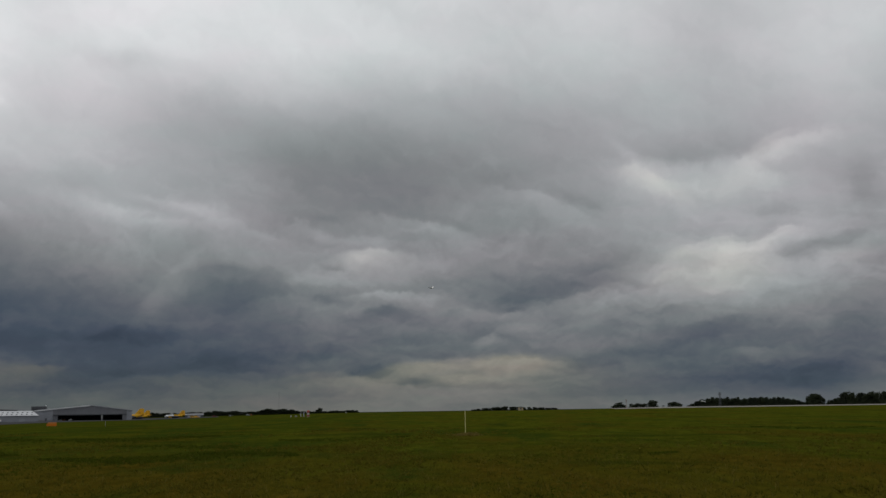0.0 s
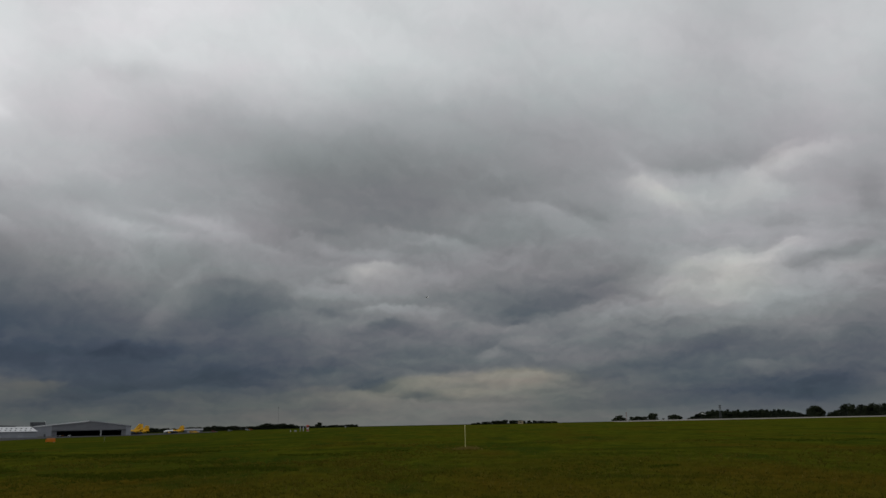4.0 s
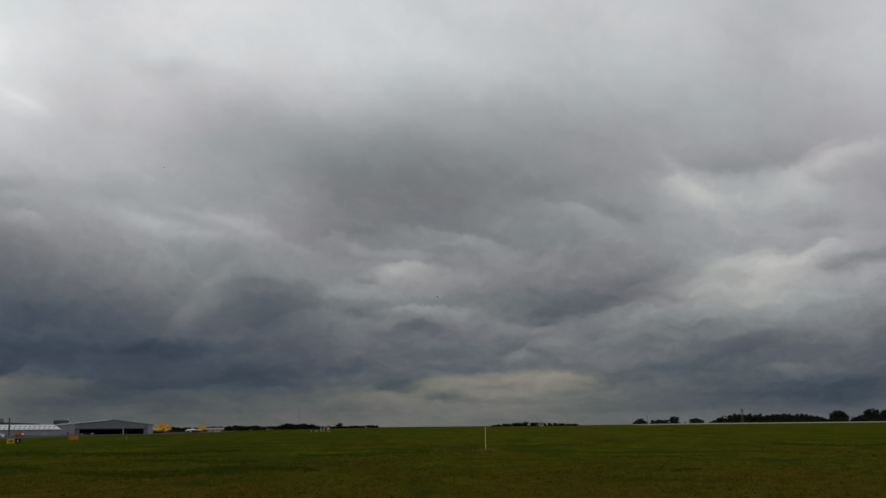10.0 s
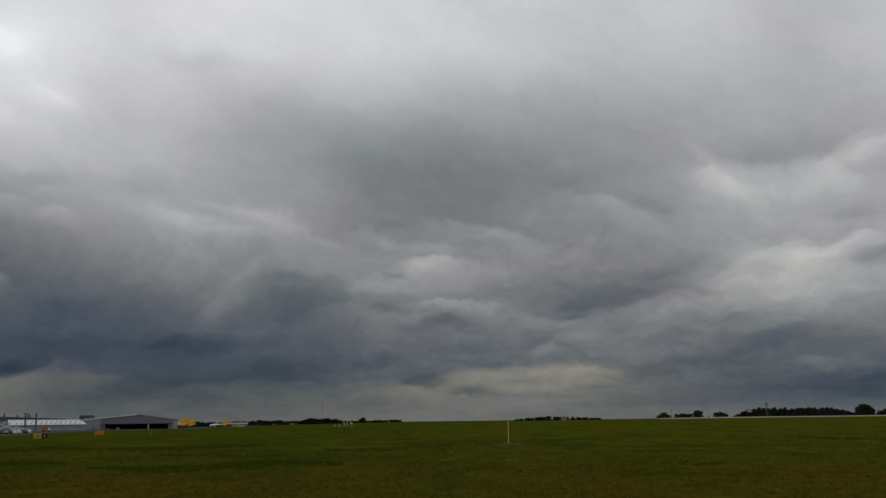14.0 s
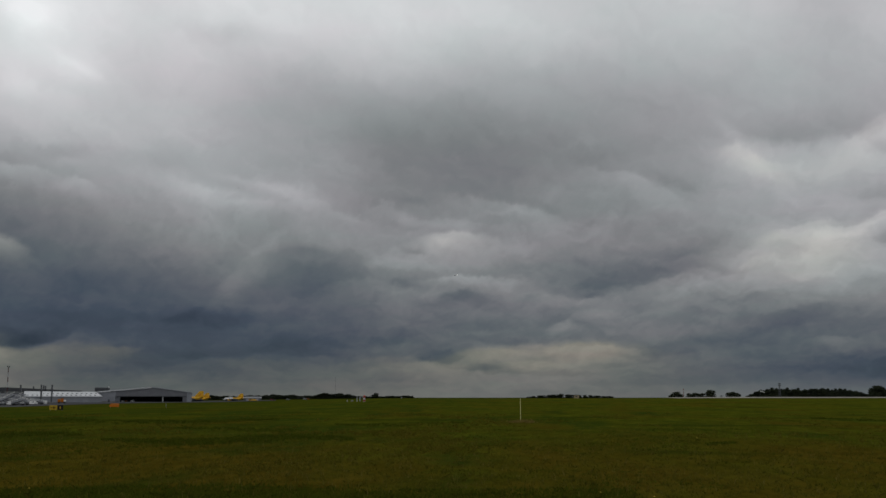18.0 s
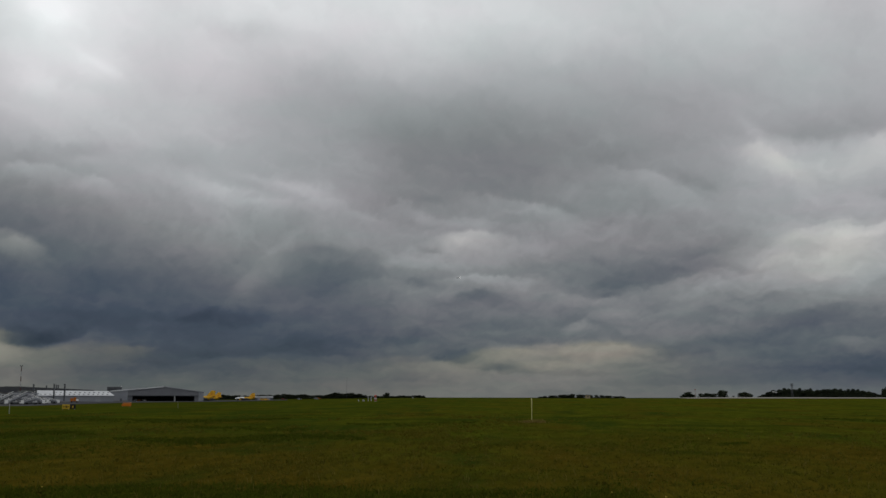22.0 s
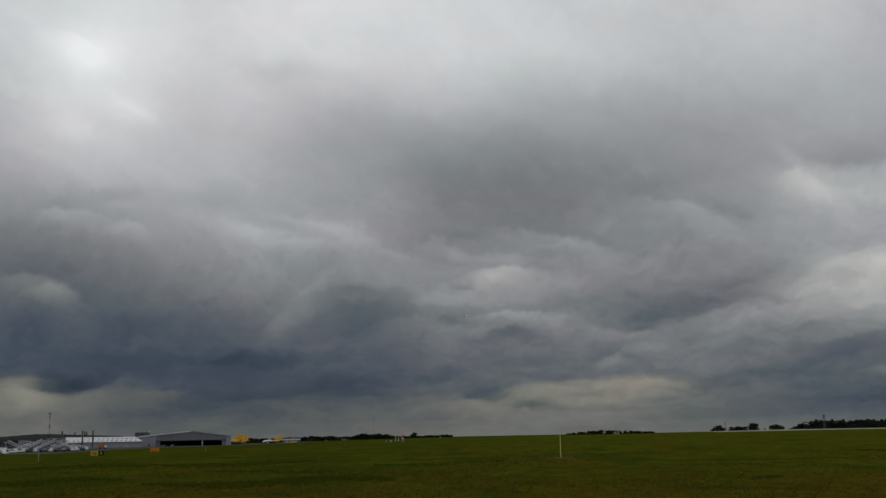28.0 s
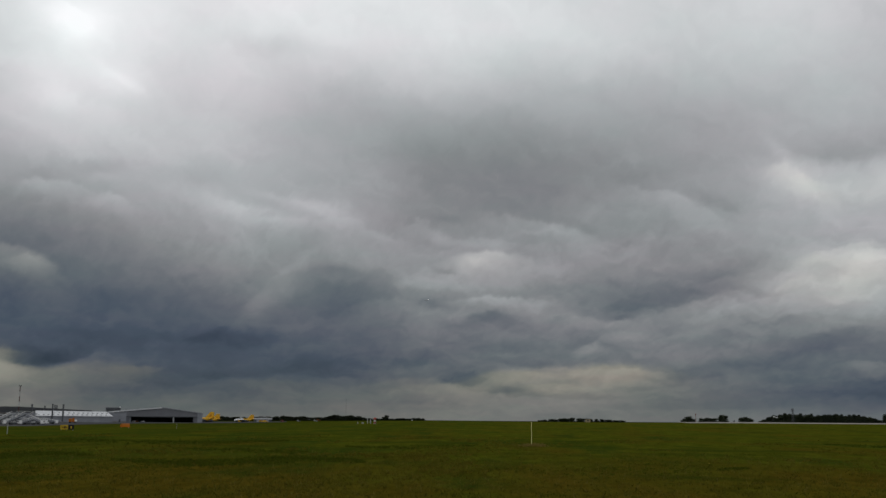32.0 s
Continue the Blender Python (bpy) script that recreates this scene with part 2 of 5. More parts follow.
def rod(a, b, r0, r1=None, sides=10, bm=None):
    """A tapered rod from a to b."""
    bm = bm or bmesh.new()
    a, b = Vector(a), Vector(b)
    q = (b - a).to_track_quat("Z", "Y")
    bmesh.ops.create_cone(bm, cap_ends=True, segments=sides, radius1=r0, radius2=r0 if r1 is None else r1, depth=(b - a).length,
                          matrix=Matrix.LocRotScale((a + b) / 2, q, None))
    return bm


def prism(outline, y0, y1, bm=None):
    """A closed outline in x and z, drawn out from y0 to y1."""
    bm = bm or bmesh.new()
    front = [bm.verts.new((x, y0, z)) for x, z in outline]
    back = [bm.verts.new((x, y1, z)) for x, z in outline]
    bm.faces.new(front)
    bm.faces.new(back[::-1])
    for i in range(len(outline)):
        j = (i + 1) % len(outline)
        bm.faces.new((front[j], front[i], back[i], back[j]))
    bmesh.ops.recalc_face_normals(bm, faces=bm.faces[:])
    return bm


def smooth(a, b, x):
    t = np.clip((np.asarray(x, float) - a) / (b - a), 0, 1)
    return t * t * (3 - 2 * t)


def ground_z(x, y):
    """The airfield: a low swell ahead and to the right, falling away to the apron on the left."""
    x, y = np.asarray(x, float), np.asarray(y, float)
    r, az = np.hypot(x, y), np.degrees(np.arctan2(x, np.abs(y) + 1.0))
    s, right = smooth(-18, -6.5, az), smooth(4, 12, az)
    swell = (1.2 + 0.42 * right) * smooth(90, 430 + 90 * right, r) * (1 - (1 - right) * 0.8 * smooth(650, 1500, r))
    fall = -2.0 * smooth(190, 430, r)
    rough = 0.035 * np.sin(x * 0.31 + 1.3 * np.sin(y * 0.17)) * np.sin(y * 0.23 + np.sin(x * 0.11)) * (1 - smooth(150, 400, r))
    return s * swell + (1 - s) * fall + rough


def at(az, d, z=None, turn=None):
    """A pose on the ground at a bearing and a distance from the eye, facing it unless turned."""
    x, y = d * math.sin(radians(az)), d * math.cos(radians(az))
    return pose(x, y, float(ground_z(x, y)) if z is None else z, 0, 0, -az if turn is None else turn)


def rise(d, el):
    """The height that shows at an elevation, at a distance."""
    return EYE[2] + d * math.tan(radians(el))


# ---- clouds: a vault that drifts ----
LATTICE = np.random.RandomState(7)
PERM = np.tile(LATTICE.permutation(256), 3)
GRAD = LATTICE.rand(256) * 2 * np.pi


def ripple(x, y, seed=0):
    """Gradient noise in the plane."""
    xi, yi = np.floor(x).astype(int), np.floor(y).astype(int)
    fx, fy = x - xi, y - yi
    u, v = fx ** 3 * (fx * (fx * 6 - 15) + 10), fy ** 3 * (fy * (fy * 6 - 15) + 10)

    def corner(i, j):
        a = GRAD[PERM[PERM[(xi + i + seed * 37) & 255] + ((yi + j) & 255)]]
        return np.cos(a) * (fx - i) + np.sin(a) * (fy - j)

    low = corner(0, 0) * (1 - u) + corner(1, 0) * u
    high = corner(0, 1) * (1 - u) + corner(1, 1) * u
    return (low * (1 - v) + high * v) * 1.5


def turned(x, y, k):
    """Coordinates for one octave: doubled in scale and turned, so that the octaves don't line up."""
    c, s = math.cos(0.83 * k) * 2 ** k, math.sin(0.83 * k) * 2 ** k
    return x * c - y * s + 13.1 * k, x * s + y * c + 7.7 * k


def layers(x, y, octaves, seed=0, gain=0.5):
    return sum(gain ** k * ripple(*turned(x, y, k), seed + k) for k in range(octaves))


def billows(x, y, octaves, seed=0, gain=0.5):
    """Rounded heaps with soft creases between them."""
    return sum(gain ** k * np.sqrt(ripple(*turned(x, y, k), seed + k) ** 2 + 0.006) for k in range(octaves))


def cloud_vault():
    az = np.concatenate([np.linspace(-85, -38, 36, endpoint=False), np.linspace(-38, 34, 720, endpoint=False), np.linspace(34, 85, 36)])
    el = np.concatenate([np.linspace(-0.6, 8, 140, endpoint=False), np.linspace(8, 27, 220, endpoint=False), np.linspace(27, 46, 20)])
    A, E = np.meshgrid(az, el)
    far = 4780 / (1 + (np.maximum(E, 0) / 7) ** 1.15)
    pts = np.stack([far * np.sin(np.radians(A)), far * np.cos(np.radians(A)), EYE[2] + far * np.tan(np.radians(E))], -1).reshape(-1, 3)
    # cloud coordinates, finer towards the horizon
    near = np.maximum(E, 0)
    U, V = 0.55 * A, 4.2 * np.log(near + 4) + 0.3 * near
    flat = 0.35 + 0.65 * smooth(1, 12, near)
    wx = layers(U * 0.3, V * 0.3, 3, 3, 0.45) * (0.3 + near / 40)
    wy = 0.5 * layers(U * 0.3 + 40, V * 0.3, 3, 5, 0.45) * flat * (0.3 + near / 40)
    # ragged outlines: a finer warp that bends every mass
    rx, ry = layers(U * 0.9, V * 0.9, 5, 61, 0.6), layers(U * 0.9 + 19, V * 0.9, 5, 67, 0.6)
    size = 0.45 + 0.28 * smooth(1, 10, near)
    calm = 1 - 0.55 * smooth(9, 16, near)
    AW, EW = A + 0.5 * wx + 0.45 * calm * size * rx, near + 0.5 * wy + 0.32 * calm * size * ry
    puff = billows(U * 1.5, V * 1.2, 5, 31, 0.55) - 0.5
    AF, EF = A + 0.4 * wx + 0.3 * size * rx + 0.3 * puff, near + 0.4 * wy + size * (0.18 * ry + 0.28 * puff)
    # thin is the brightness painted into the glowing cloud, higher is lighter
    thin = np.interp(near, (0, 2, 4, 8, 12, 16, 20, 25, 46), (0.40, 0.39, 0.40, 0.50, 0.58, 0.65, 0.75, 0.80, 0.80))
    warmth = 0.75 * np.exp(-(near / 2.6) ** 2) * (1.35 - 0.35 * smooth(-12, 0, A) - 0.45 * smooth(6, 14, A))
    parts = {"thin": thin, "warm": warmth}

    def cloud(bearing, height, wide, tall, tilt, gain, edge=0, warm=0.0):
        """A mass of cloud; edge 1: firm along its top, -1: firm along its base, 0: soft all round."""
        c, s = math.cos(radians(tilt)), math.sin(radians(tilt))
        p, q = (AF - bearing, EF - height) if edge else (AW - bearing, EW - height)
        p, q = p * c + q * s, q * c - p * s
        if edge:
            q = edge * q / tall + 0.25 * (p / wide) ** 2
            g = np.exp(-0.5 * (p / wide) ** 2) * np.where(q < 0.6, np.exp(-0.35 * (q - 0.6) ** 2), np.exp(-11.0 * (q - 0.6) ** 2))
        else:
            g = np.exp(-0.5 * ((p / (wide * 0.8)) ** 2 + (q / (tall * 0.8)) ** 2) ** 1.15)
        parts["thin"] = parts["thin"] + gain * g
        parts["warm"] = parts["warm"] + warm * g

    # the broad light and dark of the overcast
    cloud(-33.3, 0.4, 2.4, 1.2, 8, -0.007)
    cloud(-30.1, 0.3, 2.7, 1.1, -3, 0.005)
    cloud(-23.0, 0.3, 2.6, 1.3, 6, -0.022)
    cloud(-19.9, 0.3, 2.7, 1.1, 8, -0.010)
    cloud(-13.0, 0.6, 2.4, 1.3, 4, -0.009)
    cloud(-9.4, 0.3, 2.4, 1.1, 5, 0.008)
    cloud(-6.9, 0.6, 2.5, 1.2, -1, 0.018)
    cloud(-3.4, 0.5, 2.5, 1.2, 3, 0.011)
    cloud(0.1, 0.6, 2.6, 1.3, -2, 0.009)
    cloud(3.8, 0.5, 2.3, 1.3, 7, 0.009)
    cloud(9.7, 0.3, 2.5, 1.2, 5, 0.008)
    cloud(12.8, 0.5, 2.4, 1.1, -1, 0.013)
    cloud(16.4, 0.4, 2.3, 1.2, -9, 0.008)
    cloud(23.1, 0.6, 2.4, 1.1, 7, 0.019)
    cloud(-24.3, 1.5, 2.5, 1.4, 7, -0.014)
    cloud(-21.8, 1.7, 2.7, 1.3, -3, -0.037)
    cloud(-17.7, 1.5, 2.4, 1.3, 0, -0.018)
    cloud(-15.3, 1.5, 2.5, 1.2, 8, -0.019)
    cloud(-11.4, 1.3, 2.6, 1.4, 1, -0.016)
    cloud(-1.9, 1.4, 2.7, 1.5, -2, 0.008)
    cloud(1.5, 1.5, 2.7, 1.2, 8, 0.017)
    cloud(5.2, 1.4, 2.5, 1.4, -2, 0.008)
    cloud(8.0, 1.4, 2.5, 1.5, -7, -0.013)
    cloud(11.7, 1.7, 2.6, 1.3, -5, -0.027)
    cloud(14.5, 1.6, 2.3, 1.4, -2, -0.029)
    cloud(17.9, 1.3, 2.5, 1.3, 8, -0.033)
    cloud(21.2, 1.4, 2.7, 1.4, 1, -0.029)
    cloud(24.9, 1.5, 2.5, 1.5, 4, 0.024)
    cloud(-33.2, 2.9, 2.5, 1.6, 3, 0.038)
    cloud(-30.0, 2.7, 2.8, 1.8, 6, -0.025)
    cloud(-26.5, 3.1, 2.8, 1.5, 4, 0.005)
    cloud(-22.8, 3.0, 2.5, 1.5, 0, -0.024)
    cloud(-19.4, 3.0, 2.7, 1.8, -7, -0.047)
    cloud(-16.2, 2.7, 2.7, 1.7, -4, -0.040)
    cloud(-12.8, 3.1, 2.5, 1.4, -7, -0.042)
    cloud(-10.2, 2.8, 2.6, 1.6, 3, -0.029)
    cloud(-7.0, 3.1, 2.3, 1.5, 7, -0.035)
    cloud(-3.3, 3.0, 2.4, 1.5, 7, -0.005)
    cloud(0.4, 2.7, 2.3, 1.5, -6, 0.005)
    cloud(3.6, 2.7, 2.6, 1.7, -9, 0.011)
    cloud(6.9, 2.8, 2.6, 1.6, -9, -0.008)
    cloud(12.7, 2.7, 2.5, 1.4, -8, -0.023)
    cloud(16.5, 2.9, 2.3, 1.5, 2, -0.022)
    cloud(19.9, 2.9, 2.4, 1.5, 0, -0.035)
    cloud(23.0, 2.8, 2.2, 1.7, -8, -0.017)
    cloud(-28.1, 4.6, 2.6, 1.8, 1, -0.038)
    cloud(-24.6, 4.6, 2.4, 2.0, 3, -0.026)
    cloud(-21.4, 4.4, 2.5, 1.9, -8, -0.044)
    cloud(-17.8, 4.4, 2.3, 1.6, 0, -0.028)
    cloud(-14.9, 4.7, 2.7, 1.7, 4, -0.026)
    cloud(-11.3, 4.7, 2.6, 2.0, 6, -0.018)
    cloud(-7.9, 4.6, 2.6, 1.9, -7, -0.018)
    cloud(-2.1, 4.3, 2.3, 2.0, -5, 0.012)
    cloud(2.0, 4.4, 2.7, 1.6, -7, 0.006)
    cloud(5.2, 4.6, 2.8, 1.9, -8, 0.012)
    cloud(7.8, 4.6, 2.5, 1.9, -7, 0.027)
    cloud(11.7, 4.3, 2.5, 1.8, 8, 0.032)
    cloud(14.6, 4.3, 2.8, 1.9, 4, 0.036)
    cloud(18.3, 4.6, 2.4, 1.8, 2, 0.026)
    cloud(25.3, 4.5, 2.6, 1.7, 8, 0.026)
    cloud(-32.7, 6.4, 2.5, 2.0, 2, 0.013)
    cloud(-29.3, 6.2, 2.3, 2.2, 6, -0.070)
    cloud(-25.9, 6.3, 2.7, 1.9, -4, -0.043)
    cloud(-23.5, 6.3, 2.8, 2.2, 7, -0.036)
    cloud(-19.3, 6.2, 2.6, 2.0, 8, -0.044)
    cloud(-16.4, 6.2, 2.3, 1.8, 5, -0.015)
    cloud(-12.9, 6.2, 2.5, 1.9, 5, -0.011)
    cloud(-2.8, 6.1, 2.8, 2.2, -9, 0.011)
    cloud(6.2, 6.3, 2.6, 1.8, -2, -0.009)
    cloud(9.6, 6.1, 2.3, 1.8, -8, 0.017)
    cloud(12.8, 6.2, 2.7, 1.8, 4, 0.029)
    cloud(16.6, 6.4, 2.2, 2.0, 3, 0.040)
    cloud(19.7, 6.1, 2.6, 2.2, 5, 0.046)
    cloud(23.0, 6.3, 2.3, 1.9, 3, 0.016)
    cloud(-31.7, 8.5, 2.7, 2.1, 1, -0.048)
    cloud(-27.8, 8.2, 2.5, 2.5, -2, -0.061)
    cloud(-25.1, 8.5, 2.4, 2.4, 6, -0.024)
    cloud(-21.8, 8.3, 2.4, 2.5, 8, -0.023)
    cloud(-17.9, 8.4, 2.6, 2.2, 1, 0.012)
    cloud(-8.1, 8.3, 2.4, 2.2, -8, 0.014)
    cloud(-5.3, 8.2, 2.5, 2.4, 2, 0.018)
    cloud(-1.7, 8.2, 2.4, 2.6, -9, 0.017)
    cloud(1.7, 8.2, 2.6, 2.4, 0, 0.010)
    cloud(11.7, 8.5, 2.3, 2.5, 8, 0.019)
    cloud(14.8, 8.4, 2.7, 2.5, 8, 0.026)
    cloud(18.3, 8.4, 2.7, 2.4, -5, 0.062)
    cloud(21.6, 8.2, 2.4, 2.5, -10, 0.033)
    cloud(25.1, 8.3, 2.4, 2.5, 0, 0.022)
    cloud(-32.9, 10.6, 2.6, 2.9, -1, -0.005)
    cloud(-29.3, 10.7, 2.2, 2.4, -10, -0.037)
    cloud(-26.8, 10.7, 2.3, 2.4, 4, -0.021)
    cloud(-23.4, 10.7, 2.3, 2.8, 4, -0.013)
    cloud(-20.2, 10.5, 2.6, 2.4, 4, 0.020)
    cloud(-16.2, 10.6, 2.2, 2.5, -3, 0.014)
    cloud(-13.2, 10.6, 2.2, 2.5, 0, 0.013)
    cloud(-6.4, 10.7, 2.4, 2.8, -8, -0.018)
    cloud(-2.9, 10.6, 2.7, 2.6, -7, -0.018)
    cloud(0.3, 10.6, 2.7, 2.7, 2, -0.015)
    cloud(9.9, 10.4, 2.4, 2.8, 4, 0.020)
    cloud(13.2, 10.6, 2.3, 2.3, -4, 0.028)
    cloud(16.3, 10.5, 2.7, 2.6, -5, 0.029)
    cloud(19.5, 10.5, 2.4, 2.4, -10, 0.025)
    cloud(22.7, 10.6, 2.5, 2.4, -10, 0.008)
    cloud(-28.1, 13.1, 2.2, 3.1, -3, 0.010)
    cloud(-25.0, 13.1, 2.3, 2.7, -7, 0.024)
    cloud(-21.6, 12.9, 2.2, 2.9, -2, 0.043)
    cloud(-17.6, 13.3, 2.7, 3.1, 5, 0.023)
    cloud(-15.1, 13.0, 2.7, 2.9, 1, 0.010)
    cloud(-8.6, 13.2, 2.2, 2.8, 5, -0.026)
    cloud(-5.3, 13.2, 2.7, 2.6, 5, -0.072)
    cloud(-1.8, 13.1, 2.4, 2.9, 2, -0.057)
    cloud(1.5, 13.1, 2.8, 2.5, -1, -0.044)
    cloud(4.7, 13.1, 2.5, 2.8, 7, -0.032)
    cloud(8.5, 13.3, 2.3, 3.0, 2, -0.017)
    cloud(11.9, 13.1, 2.8, 2.7, 3, 0.021)
    cloud(14.8, 13.1, 2.6, 2.7, -5, 0.023)
    cloud(18.2, 13.2, 2.7, 2.9, 5, 0.014)
    cloud(-32.6, 15.9, 2.5, 3.3, 0, 0.014)
    cloud(-29.2, 15.6, 2.3, 3.2, -7, 0.055)
    cloud(-26.6, 15.7, 2.5, 3.2, -4, 0.069)
    cloud(-23.4, 15.6, 2.3, 3.1, 8, 0.047)
    cloud(-19.3, 15.6, 2.4, 2.8, 7, 0.034)
    cloud(-12.9, 15.8, 2.6, 2.7, -7, -0.029)
    cloud(-9.8, 15.9, 2.3, 3.3, -2, -0.024)
    cloud(-7.0, 15.8, 2.3, 3.2, -7, -0.041)
    cloud(-3.2, 15.9, 2.7, 2.9, 4, -0.041)
    cloud(0.3, 15.7, 2.8, 3.0, 2, -0.031)
    cloud(3.0, 15.8, 2.5, 3.2, -8, -0.022)
    cloud(6.4, 15.7, 2.7, 3.3, 1, -0.027)
    cloud(9.8, 15.9, 2.6, 2.8, 1, -0.009)
    cloud(16.2, 15.7, 2.8, 3.2, 4, 0.010)
    cloud(20.2, 15.8, 2.5, 3.3, 3, 0.017)
    cloud(23.1, 15.9, 2.4, 3.4, -9, 0.035)
    cloud(-31.5, 18.9, 2.3, 2.9, -6, 0.034)
    cloud(-28.2, 18.7, 2.6, 2.9, -4, 0.054)
    cloud(-24.9, 18.7, 2.4, 3.4, -1, 0.056)
    cloud(-21.8, 18.7, 2.7, 3.2, -4, 0.031)
    cloud(-18.4, 18.8, 2.6, 3.6, 1, 0.028)
    cloud(-14.4, 18.7, 2.8, 3.2, 7, 0.020)
    cloud(-11.8, 18.9, 2.4, 2.9, 1, 0.012)
    cloud(-7.8, 18.8, 2.4, 3.0, 6, 0.029)
    cloud(-5.4, 18.6, 2.5, 3.3, -5, 0.026)
    cloud(-1.1, 18.5, 2.8, 3.4, 1, 0.024)
    cloud(2.2, 18.8, 2.8, 2.9, -5, 0.012)
    cloud(8.6, 18.7, 2.4, 3.4, 5, 0.009)
    cloud(15.3, 18.8, 2.3, 3.0, 3, -0.018)
    cloud(18.2, 18.8, 2.5, 3.1, -5, -0.010)
    cloud(21.0, 18.7, 2.2, 3.5, 4, 0.009)
    cloud(24.8, 18.8, 2.8, 3.5, 6, 0.027)
    cloud(-33.1, 21.8, 2.3, 3.2, -6, 0.021)
    cloud(-29.2, 21.8, 2.4, 3.3, 4, 0.008)
    cloud(-26.6, 21.7, 2.4, 3.5, 8, 0.037)
    cloud(-23.3, 21.8, 2.4, 3.7, 4, 0.029)
    cloud(-19.4, 21.8, 2.2, 3.5, 7, 0.013)
    cloud(-16.9, 21.7, 2.7, 3.6, -2, 0.048)
    cloud(-13.6, 21.9, 2.4, 3.5, 4, 0.047)
    cloud(-10.2, 22.0, 2.3, 3.3, 2, 0.036)
    cloud(-6.8, 21.7, 2.8, 3.8, 0, 0.043)
    cloud(-3.2, 21.8, 2.2, 3.4, 3, 0.028)
    cloud(0.5, 21.6, 2.3, 3.2, -8, 0.012)
    cloud(9.9, 21.7, 2.5, 3.2, 5, 0.013)
    cloud(16.7, 21.9, 2.3, 3.1, -5, -0.029)
    cloud(19.6, 21.9, 2.3, 3.2, 6, -0.016)
    cloud(23.6, 21.8, 2.4, 3.1, 2, -0.007)
    cloud(-31.6, 24.8, 2.3, 3.3, -1, 0.012)
    cloud(-25.2, 24.9, 2.3, 3.6, -8, 0.007)
    cloud(-21.5, 25.2, 2.5, 3.8, 0, 0.007)
    cloud(-18.1, 25.1, 2.5, 4.0, 4, 0.012)
    cloud(-14.7, 25.0, 2.5, 3.6, 7, 0.022)
    cloud(-11.5, 25.0, 2.7, 3.5, -5, 0.007)
    cloud(-8.4, 25.1, 2.8, 3.5, -4, -0.006)
    cloud(1.9, 25.0, 2.7, 3.3, 7, 0.008)
    cloud(8.3, 24.9, 2.4, 3.5, 1, -0.008)
    cloud(12.0, 25.1, 2.4, 4.1, -2, 0.005)
    cloud(14.6, 25.0, 2.3, 4.1, -3, -0.007)
    cloud(18.0, 25.2, 2.5, 3.6, 7, -0.026)
    cloud(21.8, 24.9, 2.6, 3.7, -9, 0.005)
    cloud(24.4, 25.0, 2.7, 3.9, -9, -0.012)
    # humps, streaks, ragged bases and gaps
    cloud(-16.9, 4.13, 1.77, 0.59, 0, -0.05)
    cloud(-24.9, 4.11, 2.06, 0.59, 0, -0.035)
    cloud(-12.8, 2.82, 1.47, 0.47, 0, -0.03)
    cloud(-15.4, 6.28, 2.37, 0.65, 48, 0.055)
    cloud(-16.0, 5.96, 1.77, 0.41, 50, 0.02, 1)
    cloud(-11.0, 6.45, 2.07, 1.24, 20, -0.05)
    cloud(-11.8, 7.51, 0.65, 0.29, 0, 0.045)
    cloud(-7.3, 7.41, 1.78, 0.53, 0, 0.035)
    cloud(-5.9, 7.98, 0.48, 0.15, 0, -0.05)
    cloud(-5.7, 6.03, 1.33, 0.26, 0, -0.035)
    cloud(-3.6, 5.47, 1.18, 0.41, 16, -0.03)
    cloud(-3.2, 5.44, 1.36, 0.44, 0, -0.045, 1)
    cloud(-2.6, 4.98, 0.53, 0.26, 0, -0.03)
    cloud(3.7, 5.61, 0.74, 0.21, 0, -0.06)
    cloud(-2.1, 1.69, 0.88, 0.21, 0, -0.04)
    cloud(-7.8, 1.08, 1.47, 0.35, 0, -0.03)
    cloud(14.2, 7.4, 2.82, 1.24, 0, 0.09, 0, 0.25)
    cloud(15.3, 6.42, 1.48, 0.41, 0, 0.025, 0, 0.1)
    cloud(13.4, 8.17, 0.83, 0.29, 0, 0.03, 0, 0.1)
    cloud(16.5, 8.46, 1.78, 0.41, 8, 0.04, 0, 0.1)
    cloud(15.5, 3.85, 3.54, 0.76, 8, -0.045)
    cloud(14.1, 4.12, 1.77, 0.53, 10, -0.055)
    cloud(15.8, 4.57, 1.48, 0.41, 5, -0.04, 1)
    cloud(17.8, 1.37, 3.09, 0.65, 0, -0.06)
    cloud(8.8, 5.73, 1.48, 0.29, 22, 0.04)
    cloud(4.6, 4.19, 1.33, 0.53, 0, 0.025)
    cloud(12.2, 12.4, 1.51, 0.94, -14, 0.055, 0, 0.1)
    cloud(11.5, 12.8, 0.72, 0.47, -10, 0.035, 1, 0.1)
    cloud(12.8, 12.34, 0.66, 0.35, -10, 0.025, 1, 0.1)
    cloud(13.4, 11.71, 1.35, 0.53, -20, 0.02, 0, 0.1)
    cloud(11.2, 13.92, 0.91, 0.26, -40, 0.04)
    cloud(16.6, 11.92, 2.71, 0.82, 3, 0.04, 0, 0.1)
    cloud(18.5, 10.29, 0.9, 0.35, 0, -0.06)
    cloud(8.2, 11.33, 1.65, 0.38, -18, -0.04)
    cloud(4.6, 13.13, 1.36, 0.53, 0, -0.02)
    cloud(-6.2, 10.72, 1.2, 0.24, 0, -0.03)
    cloud(-24.6, 12.59, 1.21, 0.41, 0, -0.03)
    cloud(-19.7, 12.49, 1.51, 0.44, 0, -0.03)
    cloud(-24.2, 12.09, 0.66, 0.21, 0, 0.03)
    cloud(-24.4, 10.92, 0.48, 0.24, 0, 0.025)
